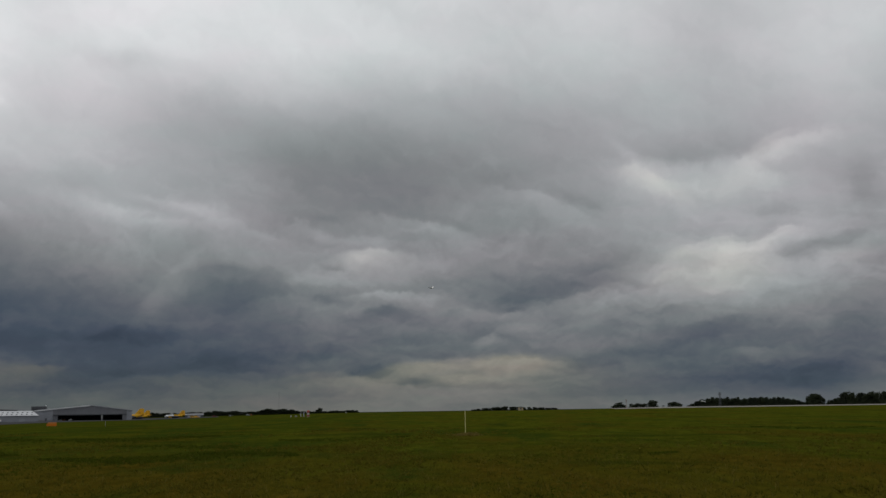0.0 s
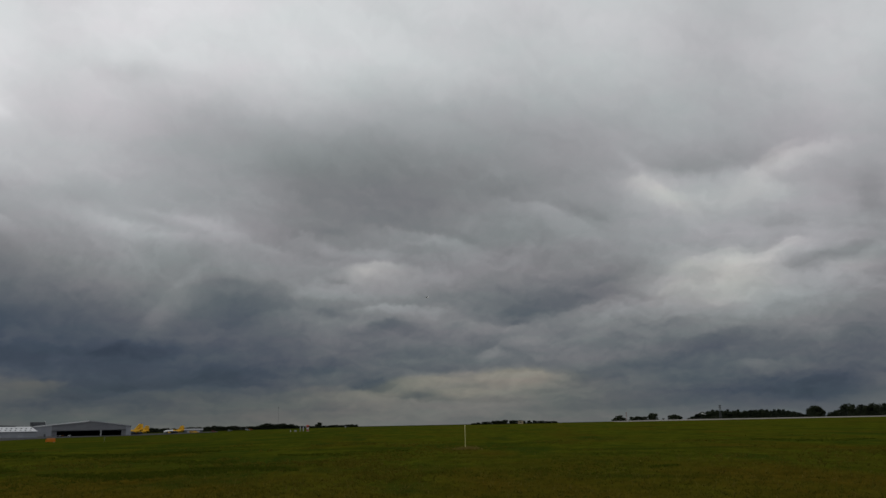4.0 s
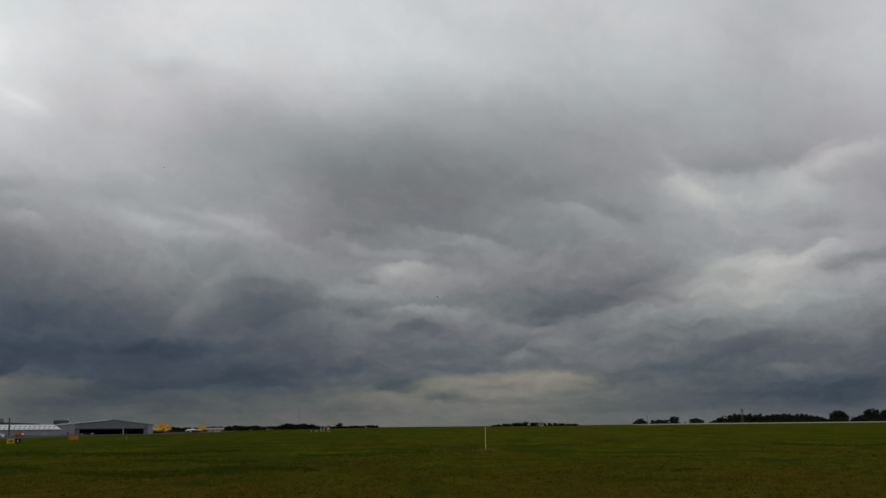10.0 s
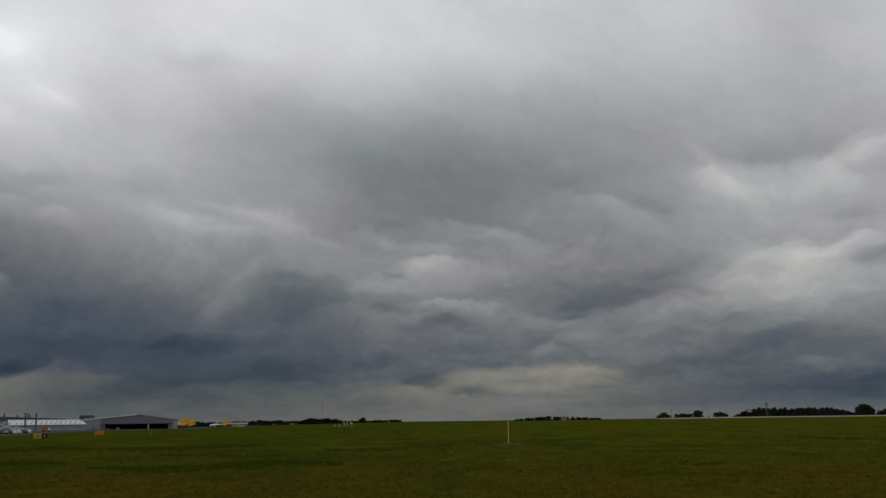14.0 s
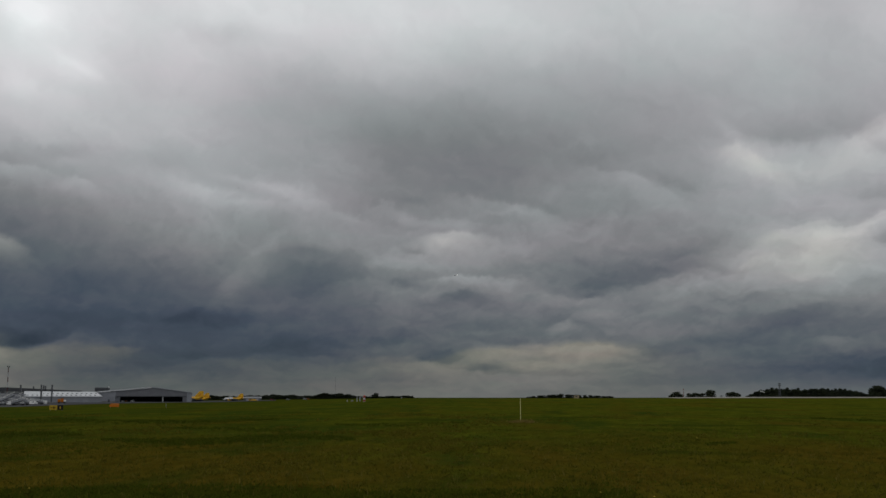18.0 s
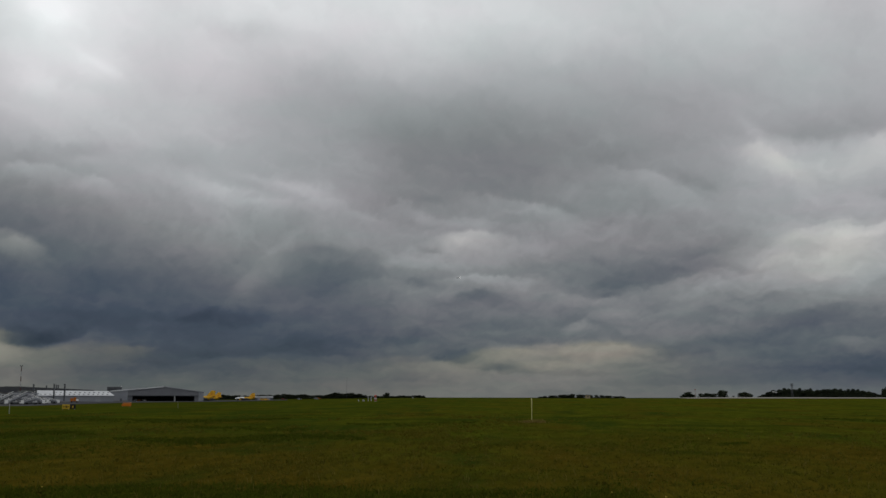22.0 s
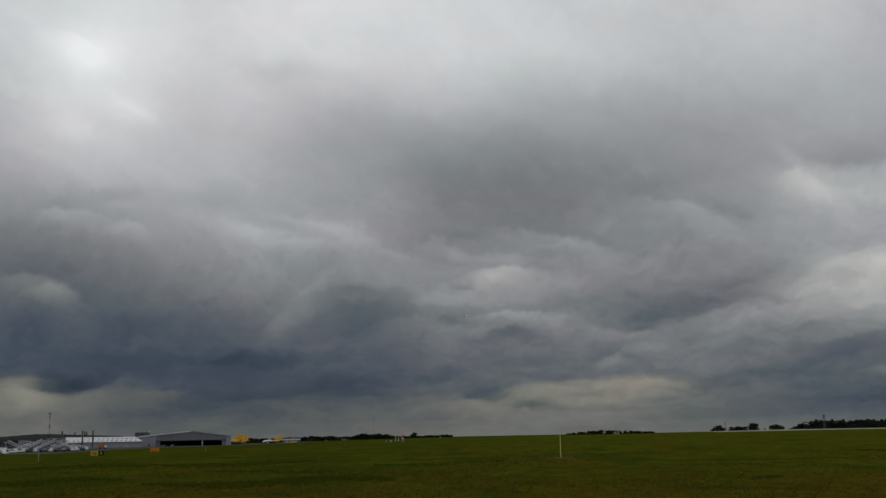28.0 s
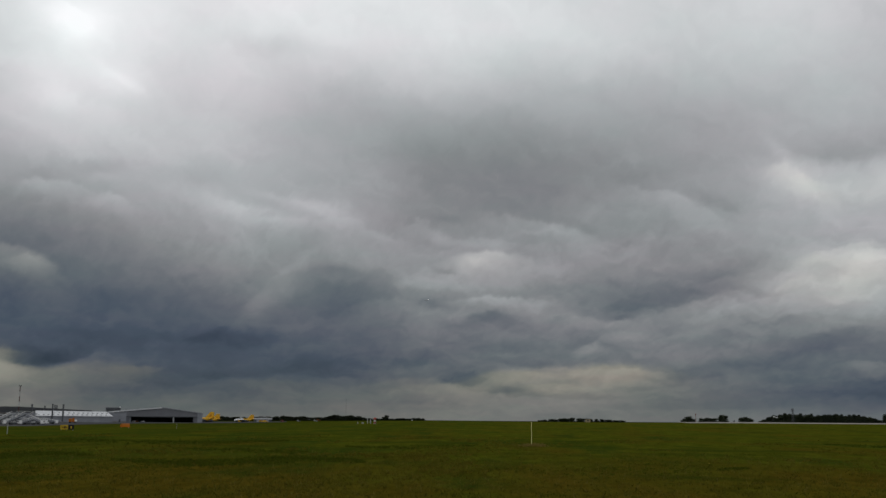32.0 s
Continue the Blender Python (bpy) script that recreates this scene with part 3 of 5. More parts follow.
    cloud(-27.1, 12.17, 1.05, 0.74, 0, -0.03)
    cloud(-26.6, 19.25, 1.09, 0.82, 0, 0.035)
    cloud(-24.5, 16.69, 1.54, 0.71, -20, 0.035)
    cloud(-27.2, 15.7, 1.37, 0.53, 0, 0.03)
    cloud(-18.1, 11.23, 1.8, 0.53, -15, 0.055)
    cloud(-15.4, 10.44, 1.85, 0.5, -6, 0.055)
    cloud(-16.0, 10.63, 0.36, 0.12, 0, -0.03)
    cloud(-13.1, 10.69, 0.42, 0.15, 0, -0.03)
    cloud(-12.6, 10.89, 1.56, 0.5, -12, 0.05)
    cloud(-9.4, 9.85, 0.84, 0.21, -14, 0.04)
    cloud(-6.4, 9.76, 0.72, 0.24, -12, 0.045)
    cloud(-4.3, 9.49, 1.49, 0.29, -4, 0.035)
    cloud(-27.4, 19.58, 1.62, 1.18, 0, 0.055)
    cloud(-27.6, 20.04, 0.69, 0.47, -20, 0.03, 1)
    cloud(-24.1, 16.77, 1.38, 0.26, -25, 0.035)
    cloud(-16.3, 19.23, 1.71, 0.47, 0, -0.035)
    cloud(-28.1, 2.5, 0.77, 0.88, 0, 0.05, 0, 0.4)
    cloud(-29.5, 2.15, 1.77, 0.65, 0, 0.05, 0, 0.35)
    cloud(-29.3, 2.71, 1.71, 0.59, 6, 0.06, 1, 0.4)
    cloud(-26.8, 2.93, 1.12, 0.44, 0, -0.05, -1)
    cloud(-27.6, 3.05, 0.35, 0.41, 0, -0.04, -1)
    cloud(-15.2, 11.5, 1.5, 0.26, -15, 0.04)
    cloud(7.8, 7.17, 2.08, 0.65, 12, -0.015)
    cloud(-0.7, 8.09, 1.19, 0.35, 0, 0.02)
    cloud(-9.0, 14.51, 2.13, 0.59, 0, -0.015)
    cloud(-28.6, 7.86, 1.13, 0.76, -8, 0.09, 1, 0.1)
    cloud(-27.2, 7.42, 0.89, 0.71, -10, 0.085, 1, 0.1)
    cloud(-26.7, 2.94, 1.24, 0.59, 0, -0.06, -1)
    cloud(-25.1, 3.13, 0.82, 0.41, 10, -0.05, -1)
    cloud(-23.6, 2.26, 1.77, 0.65, 0, 0.045, 1, 0.3)
    cloud(-24.9, 2.39, 0.53, 0.29, 10, 0.03, 1, 0.2)
    cloud(-28.2, 2.81, 0.71, 0.71, 0, 0.06, 1, 0.35)
    cloud(-26.5, 2.13, 1.0, 0.59, 0, 0.04, 1, 0.35)
    cloud(-21.9, 2.26, 1.47, 0.47, 0, 0.03, 1, 0.2)
    cloud(-16.3, 2.43, 2.21, 0.41, 3, -0.04, -1)
    cloud(-19.7, 1.98, 1.24, 0.41, 0, -0.035, -1)
    cloud(-21.6, 2.37, 1.03, 0.29, 0, 0.025, 1, 0.2)
    cloud(-14.5, 1.75, 1.77, 0.35, 0, 0.025, 1, 0.2)
    cloud(-4.4, 2.24, 0.77, 0.5, 0, -0.065, -1)
    cloud(-5.5, 1.63, 1.77, 0.38, 0, 0.05, 1, 0.2)
    cloud(-7.5, 1.87, 1.62, 0.38, 4, 0.035, 1, 0.2)
    cloud(-11.7, 7.37, 2.02, 1.0, 4, -0.06, 1)
    cloud(-3.7, 8.54, 1.31, 0.65, 0, 0.13, 1, 0.2)
    cloud(-4.6, 8.41, 0.65, 0.41, 0, 0.04, 1, 0.1)
    cloud(-3.0, 6.28, 1.83, 0.38, 0, 0.085, 1)
    cloud(-4.8, 5.63, 0.41, 0.47, 0, 0.03, 1)
    cloud(1.7, 5.23, 0.89, 0.35, 0, 0.04, 1)
    cloud(2.2, 3.82, 0.5, 0.29, 15, 0.07, 1)
    cloud(3.7, 5.18, 0.47, 0.24, 0, 0.05, 1)
    cloud(3.9, 4.6, 0.65, 0.24, 0, 0.03, 1)
    cloud(0.8, 2.3, 3.24, 0.71, 3, 0.07, 1, 0.5)
    cloud(4.2, 2.46, 1.77, 0.65, 2, 0.06, 1, 0.5)
    cloud(-2.6, 2.24, 1.32, 0.47, 10, 0.05, 1, 0.4)
    cloud(0.4, 1.78, 1.03, 0.24, 0, 0.04, 1, 0.3)
    cloud(-0.1, 3.22, 2.21, 0.41, 0, -0.035, -1)
    cloud(6.6, 6.93, 3.56, 1.06, 11, -0.055, -1)
    cloud(4.2, 6.24, 1.33, 0.41, 4, -0.04, -1)
    cloud(18.8, 8.16, 0.77, 0.35, 0, -0.05, -1)
    cloud(20.3, 8.22, 1.78, 0.38, 12, -0.06)
    cloud(21.8, 8.67, 1.04, 0.35, 10, -0.03, -1)
    cloud(21.8, 7.64, 1.34, 0.47, 12, 0.045, 0, 0.1)
    cloud(16.5, 7.65, 1.78, 0.88, 0, 0.03, 0, 0.2)
    cloud(19.0, 13.44, 1.27, 0.53, 12, 0.035, 1, 0.05)
    cloud(21.3, 13.8, 1.21, 0.47, 5, 0.04, 1, 0.05)
    cloud(23.1, 11.45, 0.78, 1.32, 0, -0.05)
    cloud(21.8, 4.6, 0.89, 0.88, 0, -0.04)
    cloud(18.5, 8.97, 0.71, 0.35, 15, 0.08, 1, 0.1)
    cloud(16.3, 2.91, 0.82, 0.29, 0, 0.065, 1)
    cloud(9.8, 0.93, 3.24, 0.35, 2, -0.03, -1)
    cloud(11.8, 3.49, 1.77, 0.47, 12, -0.02, -1)
    cloud(15.3, 13.99, 3.03, 1.06, 2, -0.075, -1)
    cloud(13.9, 13.82, 1.51, 0.53, -3, -0.03, -1)
    cloud(18.6, 13.61, 1.21, 0.59, 25, 0.05, 1, 0.1)
    cloud(17.1, 9.06, 1.19, 0.35, 5, -0.05, -1)
    cloud(15.1, 8.77, 1.19, 0.29, 8, 0.05, 1, 0.1)
    cloud(5.9, 11.39, 1.86, 0.53, -22, 0.05, 1)
    cloud(-0.6, 10.18, 2.54, 0.53, -13, 0.05, 1)
    cloud(-3.9, 9.59, 1.19, 0.29, -5, 0.03, 1)
    cloud(-13.6, 11.04, 0.96, 0.47, -4, 0.03, 1)
    cloud(-14.6, 10.22, 1.02, 0.35, -3, 0.02, 1)
    cloud(-11.2, 10.31, 0.9, 0.29, -12, 0.025, 1)
    cloud(-18.1, 4.26, 1.18, 0.41, 20, -0.025, 1)
    cloud(-26.6, 2.98, 1.18, 0.41, 0, -0.05, -1)
    cloud(-6.9, 5.62, 1.77, 0.47, 0, 0.02, 1)
    cloud(-8.8, 6.07, 1.18, 0.41, 0, 0.025, 1)
    cloud(-7.2, 3.93, 1.47, 0.35, 0, 0.02, 1)
    cloud(-1.3, 4.39, 1.33, 0.35, 0, 0.02, 1)
    cloud(0.2, 5.31, 1.18, 0.35, 0, 0.02, 1)
    cloud(-2.0, 3.93, 1.77, 0.35, 0, -0.025, -1)
    cloud(6.9, 4.32, 1.47, 0.41, 15, 0.025, 1)
    cloud(8.8, 3.53, 1.33, 0.41, 0, 0.02, 1)
    cloud(7.8, 2.5, 2.06, 0.35, 4, -0.025, -1)
    cloud(12.8, 5.24, 1.33, 0.35, 12, -0.03, 1)
    cloud(7.8, 6.11, 1.18, 0.29, 10, 0.035, 1)
    cloud(10.8, 6.04, 1.48, 0.35, 14, 0.03, 1)
    cloud(-22.8, 5.92, 1.77, 0.59, 0, -0.02)
    cloud(-10.0, 4.37, 1.33, 0.47, 25, -0.02)
    cloud(-8.3, 2.85, 1.18, 0.41, 0, 0.02, 1)
    cloud(-11.2, 2.47, 2.06, 0.35, 0, -0.03, -1)
    cloud(-0.7, 1.48, 1.18, 0.24, 0, -0.03, -1, 0.1)
    cloud(2.3, 1.32, 1.47, 0.24, 0, -0.025, -1, 0.1)
    cloud(-6.9, 0.71, 2.35, 0.29, 0, -0.02, -1)
    cloud(-13.5, 1.0, 2.65, 0.29, 0, -0.015, -1)
    cloud(-26.5, 11.4, 1.26, 0.41, -4, 0.05, 1)
    cloud(-27.3, 11.58, 0.48, 0.35, 0, 0.03, 1)
    cloud(-23.7, 10.98, 0.6, 0.35, -12, 0.06, 1)
    cloud(-15.0, 5.28, 1.48, 0.35, 0, -0.02, -1)
    cloud(-0.6, 2.42, 0.82, 0.26, 0, 0.03, 1, 0.2)
    cloud(1.9, 2.54, 0.77, 0.26, 0, 0.03, 1, 0.2)
    cloud(4.6, 2.58, 0.77, 0.26, 0, 0.03, 1, 0.2)
    cloud(-2.3, 1.63, 1.0, 0.24, 0, -0.045, -1)
    cloud(1.1, 1.93, 0.88, 0.18, 0, -0.03, -1)
    cloud(5.7, 1.91, 1.18, 0.29, 8, -0.03, -1)
    cloud(-6.3, 2.7, 0.88, 0.29, 0, 0.025, 1)
    cloud(-10.6, 3.14, 1.18, 0.35, 15, -0.02, 1)
    cloud(10.2, 4.86, 1.48, 0.35, 15, -0.03, 1)
    cloud(12.5, 6.88, 0.89, 0.41, 20, 0.03, 1, 0.1)
    cloud(9.3, 7.88, 1.78, 0.41, 12, -0.02, -1)
    thin, warmth = parts["thin"], parts["warm"]
    P, Q = U + 0.3 * wx + 0.25 * rx, V + 0.4 * wy + 0.25 * ry
    heap = billows(P * 0.62, Q * 0.62, 5, 21, 0.48)
    # relief paints the upper sides of the heaps brighter
    relief = billows(P * 0.62, (Q - 0.22) * 0.62, 5, 21, 0.48) - heap
    # streaks drawn out along the wind, sinking to the right overhead
    sink = 0.30 * smooth(5, 12, near)
    streaks = layers((P + 0.2 * Q) * 0.30, (Q + sink * P) * 0.85, 5, 11, 0.55)
    fine = layers(P * 1.7, Q * 1.7, 4, 41, 0.6)
    # the rain-laden bank on the left is smoother than the heaped cloud
    lumpy = smooth(-15, -5, A)
    low = 0.2 + 0.8 * (1 - smooth(5, 13, near))
    thin = thin + (0.022 - 0.006 * smooth(8, 15, near)) * streaks + (0.010 - 0.005 * smooth(8, 15, near)) * fine + low * (0.45 + 0.55 * lumpy) * smooth(0, 2.5, near) * (0.036 * relief + 0.026 * (heap - 0.5))
    # bright flecks where the middle cloud breaks
    flecks = np.maximum(layers((P + 0.25 * Q) * 0.75, (Q + sink * P) * 1.9, 4, 83, 0.55) - 0.1, 0) * smooth(7, 9.5, near) * (1 - smooth(13, 16, near))
    thin = thin + 0.018 * flecks
    # small heads on the low clouds, with light from above painted in
    heads = layers(P * 0.9, (Q - 0.2) * 1.1, 4, 71, 0.5) - layers(P * 0.9, Q * 1.1, 4, 71, 0.5)
    thin = thin + (0.006 + 0.016 * lumpy) * heads * smooth(0.4, 2, near) * (1 - smooth(6, 12, near))
    rows_, cols = A.shape
    idx = np.arange(rows_ * cols).reshape(rows_, cols)
    quads = np.stack([idx[:-1, :-1], idx[:-1, 1:], idx[1:, 1:], idx[1:, :-1]], -1).reshape(-1, 4)
    me = bpy.data.meshes.new("cloud_backdrop")
    me.vertices.add(len(pts))
    me.vertices.foreach_set("co", pts.ravel())
    me.loops.add(quads.size)
    me.loops.foreach_set("vertex_index", quads.ravel())
    me.polygons.add(len(quads))
    me.polygons.foreach_set("loop_start", np.arange(0, quads.size, 4))
    me.update(calc_edges=True)
    for name, values in (("painted_brightness", thin), ("warmth", np.clip(warmth, 0, 1))):
        me.attributes.new(name, "FLOAT", "POINT").data.foreach_set("value", values.ravel().astype(np.float32))
    me.materials.append(CLOUD)
    return tagged(new("cloud_backdrop", me), "heavy grey overcast cloud drifting over the airfield", "sky", kind="structure")


clouds = cloud_vault()


# ---- ground ----
def sheet(name, xs, ys, lift, mat, label, category, polar=False, camber=0.0, edge=None):
    """A sheet that follows the ground; polar: bearings and distances."""
    X, Y = np.meshgrid(xs, ys)
    if edge:
        start = np.interp(X, edge[0], edge[1])
        Y = start + (Y - ys[0]) * (ys[-1] - start) / (ys[-1] - ys[0])
    if polar:
        X, Y = Y * np.sin(np.radians(X)) + 0.4, Y * np.cos(np.radians(X)) - 1.3
    Z = ground_z(X, Y) + lift + camber * smooth(ys[0], ys[-1], Y)
    n, k = X.shape
    idx = np.arange(n * k).reshape(n, k)
    quads = np.stack([idx[:-1, :-1], idx[:-1, 1:], idx[1:, 1:], idx[1:, :-1]], -1).reshape(-1, 4)
    me = bpy.data.meshes.new(name)
    me.from_pydata(np.stack([X, Y, Z], -1).reshape(-1, 3).tolist(), [], quads[:, ::-1].tolist() if polar else quads.tolist())
    me.materials.append(mat)
    return tagged(new(name, me), label, category, kind="structure")


sheet("ground", np.concatenate([np.linspace(-180, -40, 40, endpoint=False), np.linspace(-40, 40, 161, endpoint=False), np.linspace(40, 180, 41)]),
      np.concatenate([[0.01], np.geomspace(2, 4770, 150)]), 0.0, GRASS, "rough airfield grass with straw-coloured and dark green patches", "grass", polar=True)
sheet("apron", np.linspace(-48, -13.2, 60), np.linspace(560, 1150, 40), 0.08, ASPHALT, "grey asphalt apron in front of the hangars", "apron", polar=True,
      edge=((-48, -30, -28, -26, -24, -21, -18, -13), (360, 415, 430, 455, 545, 700, 800, 850)))
sheet("runway", np.linspace(66, 460, 60), np.linspace(446, 506, 16), 0.06, CONCRETE, "pale concrete runway beyond the grass", "runway", camber=0.36)


# ---- hangar and terminal side ----
def hangar():
    h = thing("hangar", at(-19.67, 880), "wide grey steel aircraft hangar with its doors open", "hangar")
    zl, zr, zp, deep = 7.9, 7.3, 11.6, 62
    part("side_wall", box(-40.7, -40.3, 0.3, deep, 0, zl), CLADDING, h)
    part("side_wall", box(31.4, 31.8, 0.3, deep, 0, zr), CLADDING, h)
    # the back wall is coloured as dark as the hangar's inner shade
    part("back_wall", prism([(-40.3, 0), (31.4, 0), (31.4, zr), (0, zp - 0.3), (-40.3, zl)], deep - 0.4, deep), OPENING_SHADE, h)
    part("front_wall", prism([(-40.7, 0), (-27.5, 0), (-27.5, zl + 1.2), (-40.7, zl)], 0, 0.3), PALE_CLADDING, h)
    part("front_wall", prism([(27.8, 0), (31.8, 0), (31.8, zr), (27.8, zr + 0.54)], 0, 0.3), PALE_CLADDING, h)
    part("gable", prism([(-27.5, 4.7), (27.8, 4.7), (27.8, zr + 0.54), (0, zp), (-27.5, zl + 1.2)], 0, 0.3), CLADDING, h)
    part("door_track", box(-27.5, 27.8, -0.5, -0.02, 4.35, 4.75), DARK_STEEL, h)
    part("column", box(8.6, 9.5, -0.1, 0.5, 0, 4.35), AGED_WHITE, h, "weathered white column between the two openings")
    for x0 in (-27.4, -25.6, 24.6, 26.1):
        leaf = part("door_leaf", box(x0, x0 + 1.7, 0.35 + 0.3 * (x0 < -26), 0.6 + 0.3 * (x0 < -26), 0, 4.6), CLADDING, h)
    part("roof", prism([(-41.3, zl - 0.1), (0, zp), (0, zp + 0.5), (-41.3, zl + 0.4)], -0.8, deep + 0.5), WHITE_ROOF, h, "white sheet-metal roof slope")
    part("roof", prism([(0.02, zp), (32.4, zr - 0.08), (32.4, zr + 0.32), (0.02, zp + 0.5)], -0.3, deep + 0.5), CLADDING, h)
    part("fascia", prism([(-41.3, zl - 0.4), (0, zp - 0.4), (0, zp + 0.52), (-41.3, zl + 0.45)], -1.0, -0.82), WHITE_ROOF, h)
    part("fascia", prism([(0.02, zp - 0.1), (32.4, zr - 0.2), (32.4, zr + 0.35), (0.02, zp + 0.52)], -0.6, -0.32), PALE_CLADDING, h)
    for k in range(7):
        y = 6 + 8 * k
        part("roof_truss", rod((-40, y, zl - 0.8), (0, y, zp - 0.9), 0.18, sides=6), DARK_STEEL, h)
    part("door", box(-33.2, -31.8, -0.08, -0.01, 0, 2.2), DARK_STEEL, h)
    part("plinth", box(-40.75, -27.4, -0.06, -0.003, 0, 0.6), CONCRETE, h)


hangar()


def tug(m, paint, label):
    t = thing("tug", m, label, "tug", "ground vehicles in the hangar")
    part("body", box(-1.3, 1.3, -0.75, 0.75, 0.35, 1.05, bevel=0.12), paint, t)
    part("cab", box(-0.2, 1.0, -0.65, 0.65, 1.05, 1.75, bevel=0.1), GLASS, t)
    part("cab_roof", box(-0.25, 1.05, -0.7, 0.7, 1.752, 1.83, bevel=0.03), paint, t)
    for x in (-0.85, 0.85):
        for y in (-0.68, 0.68):
            part("wheel", rod((x, y - 0.12, 0.36), (x, y + 0.12, 0.36), 0.36, sides=14), BLACK_PAINT, t)


HANGAR_FLOOR = at(-19.67, 880)
tug(HANGAR_FLOOR @ pose(-14.5, 4, 0, 0, 0, 20), WHITE_PAINT, "small white aircraft tug inside the open hangar")
tug(HANGAR_FLOOR @ pose(-22, 6, 0, 0, 0, -15), WHITE_PAINT, "white aircraft tug beside the hangar door")
tug(HANGAR_FLOOR @ pose(-19.5, 9, 0, 0, 0, 5), ORANGE_PAINT, "orange aircraft tug inside the open hangar")


def long_shed():
    s = thing("long_shed", at(-24.0, 850), "long low shed with a white roof and rows of dark rooflights", "building")
    part("wall", box(-27.6, 27.5, 0, 0.3, 0, 4.4), PALE_CLADDING, s, "grey clad front wall")
    part("wall", box(-27.6, -27.3, 0.3, 24, 0, 4.4), PALE_CLADDING, s)
    part("wall", box(27.2, 27.5, 0.3, 24, 0, 4.4), PALE_CLADDING, s)
    part("wall", box(-27.6, 27.5, 24, 24.3, 0, 4.4), PALE_CLADDING, s)
    bm = bmesh.new()
    v = [bm.verts.new(p) for p in ((-28.2, -0.6, 4.42), (28.1, -0.6, 4.42), (23.6, 12, 8.0), (-28.2, 12, 8.4), (-28.2, 24.8, 4.42), (28.1, 24.8, 4.42))]
    for f in ((0, 1, 2, 3), (3, 2, 5, 4), (1, 5, 2), (0, 3, 4), (0, 4, 5, 1)):
        bm.faces.new([v[i] for i in f])
    bmesh.ops.recalc_face_normals(bm, faces=bm.faces[:])
    roof = part("roof", bm, WHITE_ROOF, s, "white ribbed metal roof")
    slope = math.atan2(3.6, 12.6)
    for row, run in ((0, 3.2), (1, 8.4)):
        for k in range(15):
            x = -25.5 + 3.45 * k + 0.6 * row
            if x > 26.5 - 0.36 * run:
                continue
            light = part("rooflight", box(-0.62, 0.62, -0.7, 0.7, -0.03, 0.10), GLASS, roof)
            light.matrix_basis = Matrix.Translation((x, -0.6 + run * math.cos(slope), 4.46 + run * math.sin(slope))) @ pose(0, 0, 0, math.degrees(slope))
    part("gutter", box(-28.2, 28.1, -0.85, -0.62, 4.2, 4.45), STEEL, s)
    part("shutter_door", box(14, 18, -0.06, -0.004, 0, 1.95), STEEL, s)


long_shed()


def terminal():
    t = thing("terminal", at(-25.6, 960), "long terminal building with a dark flat roof behind the shed", "building")
    part("wall", box(-32, 40.5, 0, 20, 0, 7.9), CLADDING, t)
    part("roof", prism([(-33, 8.6), (41.5, 7.9), (41.5, 9.3), (-20, 12.1), (-33, 11.4)], -2.5, 21), DARK_ROOF, t, "dark overhanging roof edge")
    hall = thing("terminal_block", at(-28.3, 880), "brown-walled terminal block under a thick dark roof", "building")
    part("wall", box(-18, 22, 0, 24, 0, 6.6), BROWN_WALL, hall, "brown clad wall")
    part("roof", prism([(-19, 6.2), (23, 7.2), (23, 11.2), (15, 11.4), (-19, 9.0)], -3.0, 25), DARK_ROOF, hall, "thick dark roof edge")
    for x in (-15.5, -10.5, -5.5, -0.5, 9.5):
        d = part("window_band", box(x, x + 3.8, -0.1, -0.004, 2.6, 5.6), GLASS, hall)
        part("mullion", box(x + 1.8, x + 2.0, -0.16, -0.11, 2.6, 5.6), STEEL, d)
    # a dark sheet on the wall stands in for the gateway's shade
    part("gateway", box(4.2, 8.4, -0.12, -0.003, 0, 5.8), OPENING_SHADE, hall, "dark sheet painted as the shade in a gateway between the wall panels")
    for x in (-17, -8, 3.2, 8.8, 14.2):
        part("column", box(x, x + 0.7, -2.6, -1.9, 0, 6.3), DARK_STEEL, hall)
    part("canopy", box(-18, 3, -2.4, -0.13, 2.1, 2.35), PALE_CLADDING, hall)
    block = thing("plant_block", at(-22.13, 935), "dark flat-roofed plant block behind the sheds", "building")
    part("wall", box(-5.2, 5.2, 0, 9, 0, 10.4), CLADDING, block)
    part("cladding_screen", box(-5.95, 5.95, -0.6, 9.6, 8.6, 11.9), DARK_ROOF, block, "dark louvred screen")
    for k in range(6):
        part("louvre", box(-5.9, 5.9, -0.7, -0.61, 8.9 + 0.48 * k, 9.15 + 0.48 * k), DARK_STEEL, block)
    # a plain white box stands for the small lamp at the right end
    part("vent", box(5.1, 5.9, 1, 1.8, 11.9, 12.6), WHITE_PAINT, block, "small white lamp housing on the roof")


terminal()


def floodlight_mast():
    m = thing("floodlight_mast", at(-26.68, 820), "tall red and white banded floodlight mast on the apron", "mast")
    top = rise(820, 1.5) + 2.0
    n = 7
    for k in range(n):
        part("band", rod((0, 0, top * k / n), (0, 0, top * (k + 1) / n), 0.36 - 0.015 * k, 0.345 - 0.015 * k, 12), MAST_RED if k % 2 == 0 else AGED_WHITE, m,
             "dark red painted band" if k % 2 == 0 else "white painted band")
    part("foot", box(-0.8, 0.8, -0.8, 0.8, 0, 0.35, bevel=0.05), CONCRETE, m)
    head = part("head_frame", box(-0.9, 0.9, -0.18, 0.18, top, top + 0.3), DARK_STEEL, m)
    for x in (-0.6, 0.6):
        part("floodlight", box(x - 0.32, x + 0.32, -0.5, 0.1, top + 0.31, top + 0.95, bevel=0.06), DARK_STEEL, head)


floodlight_mast()


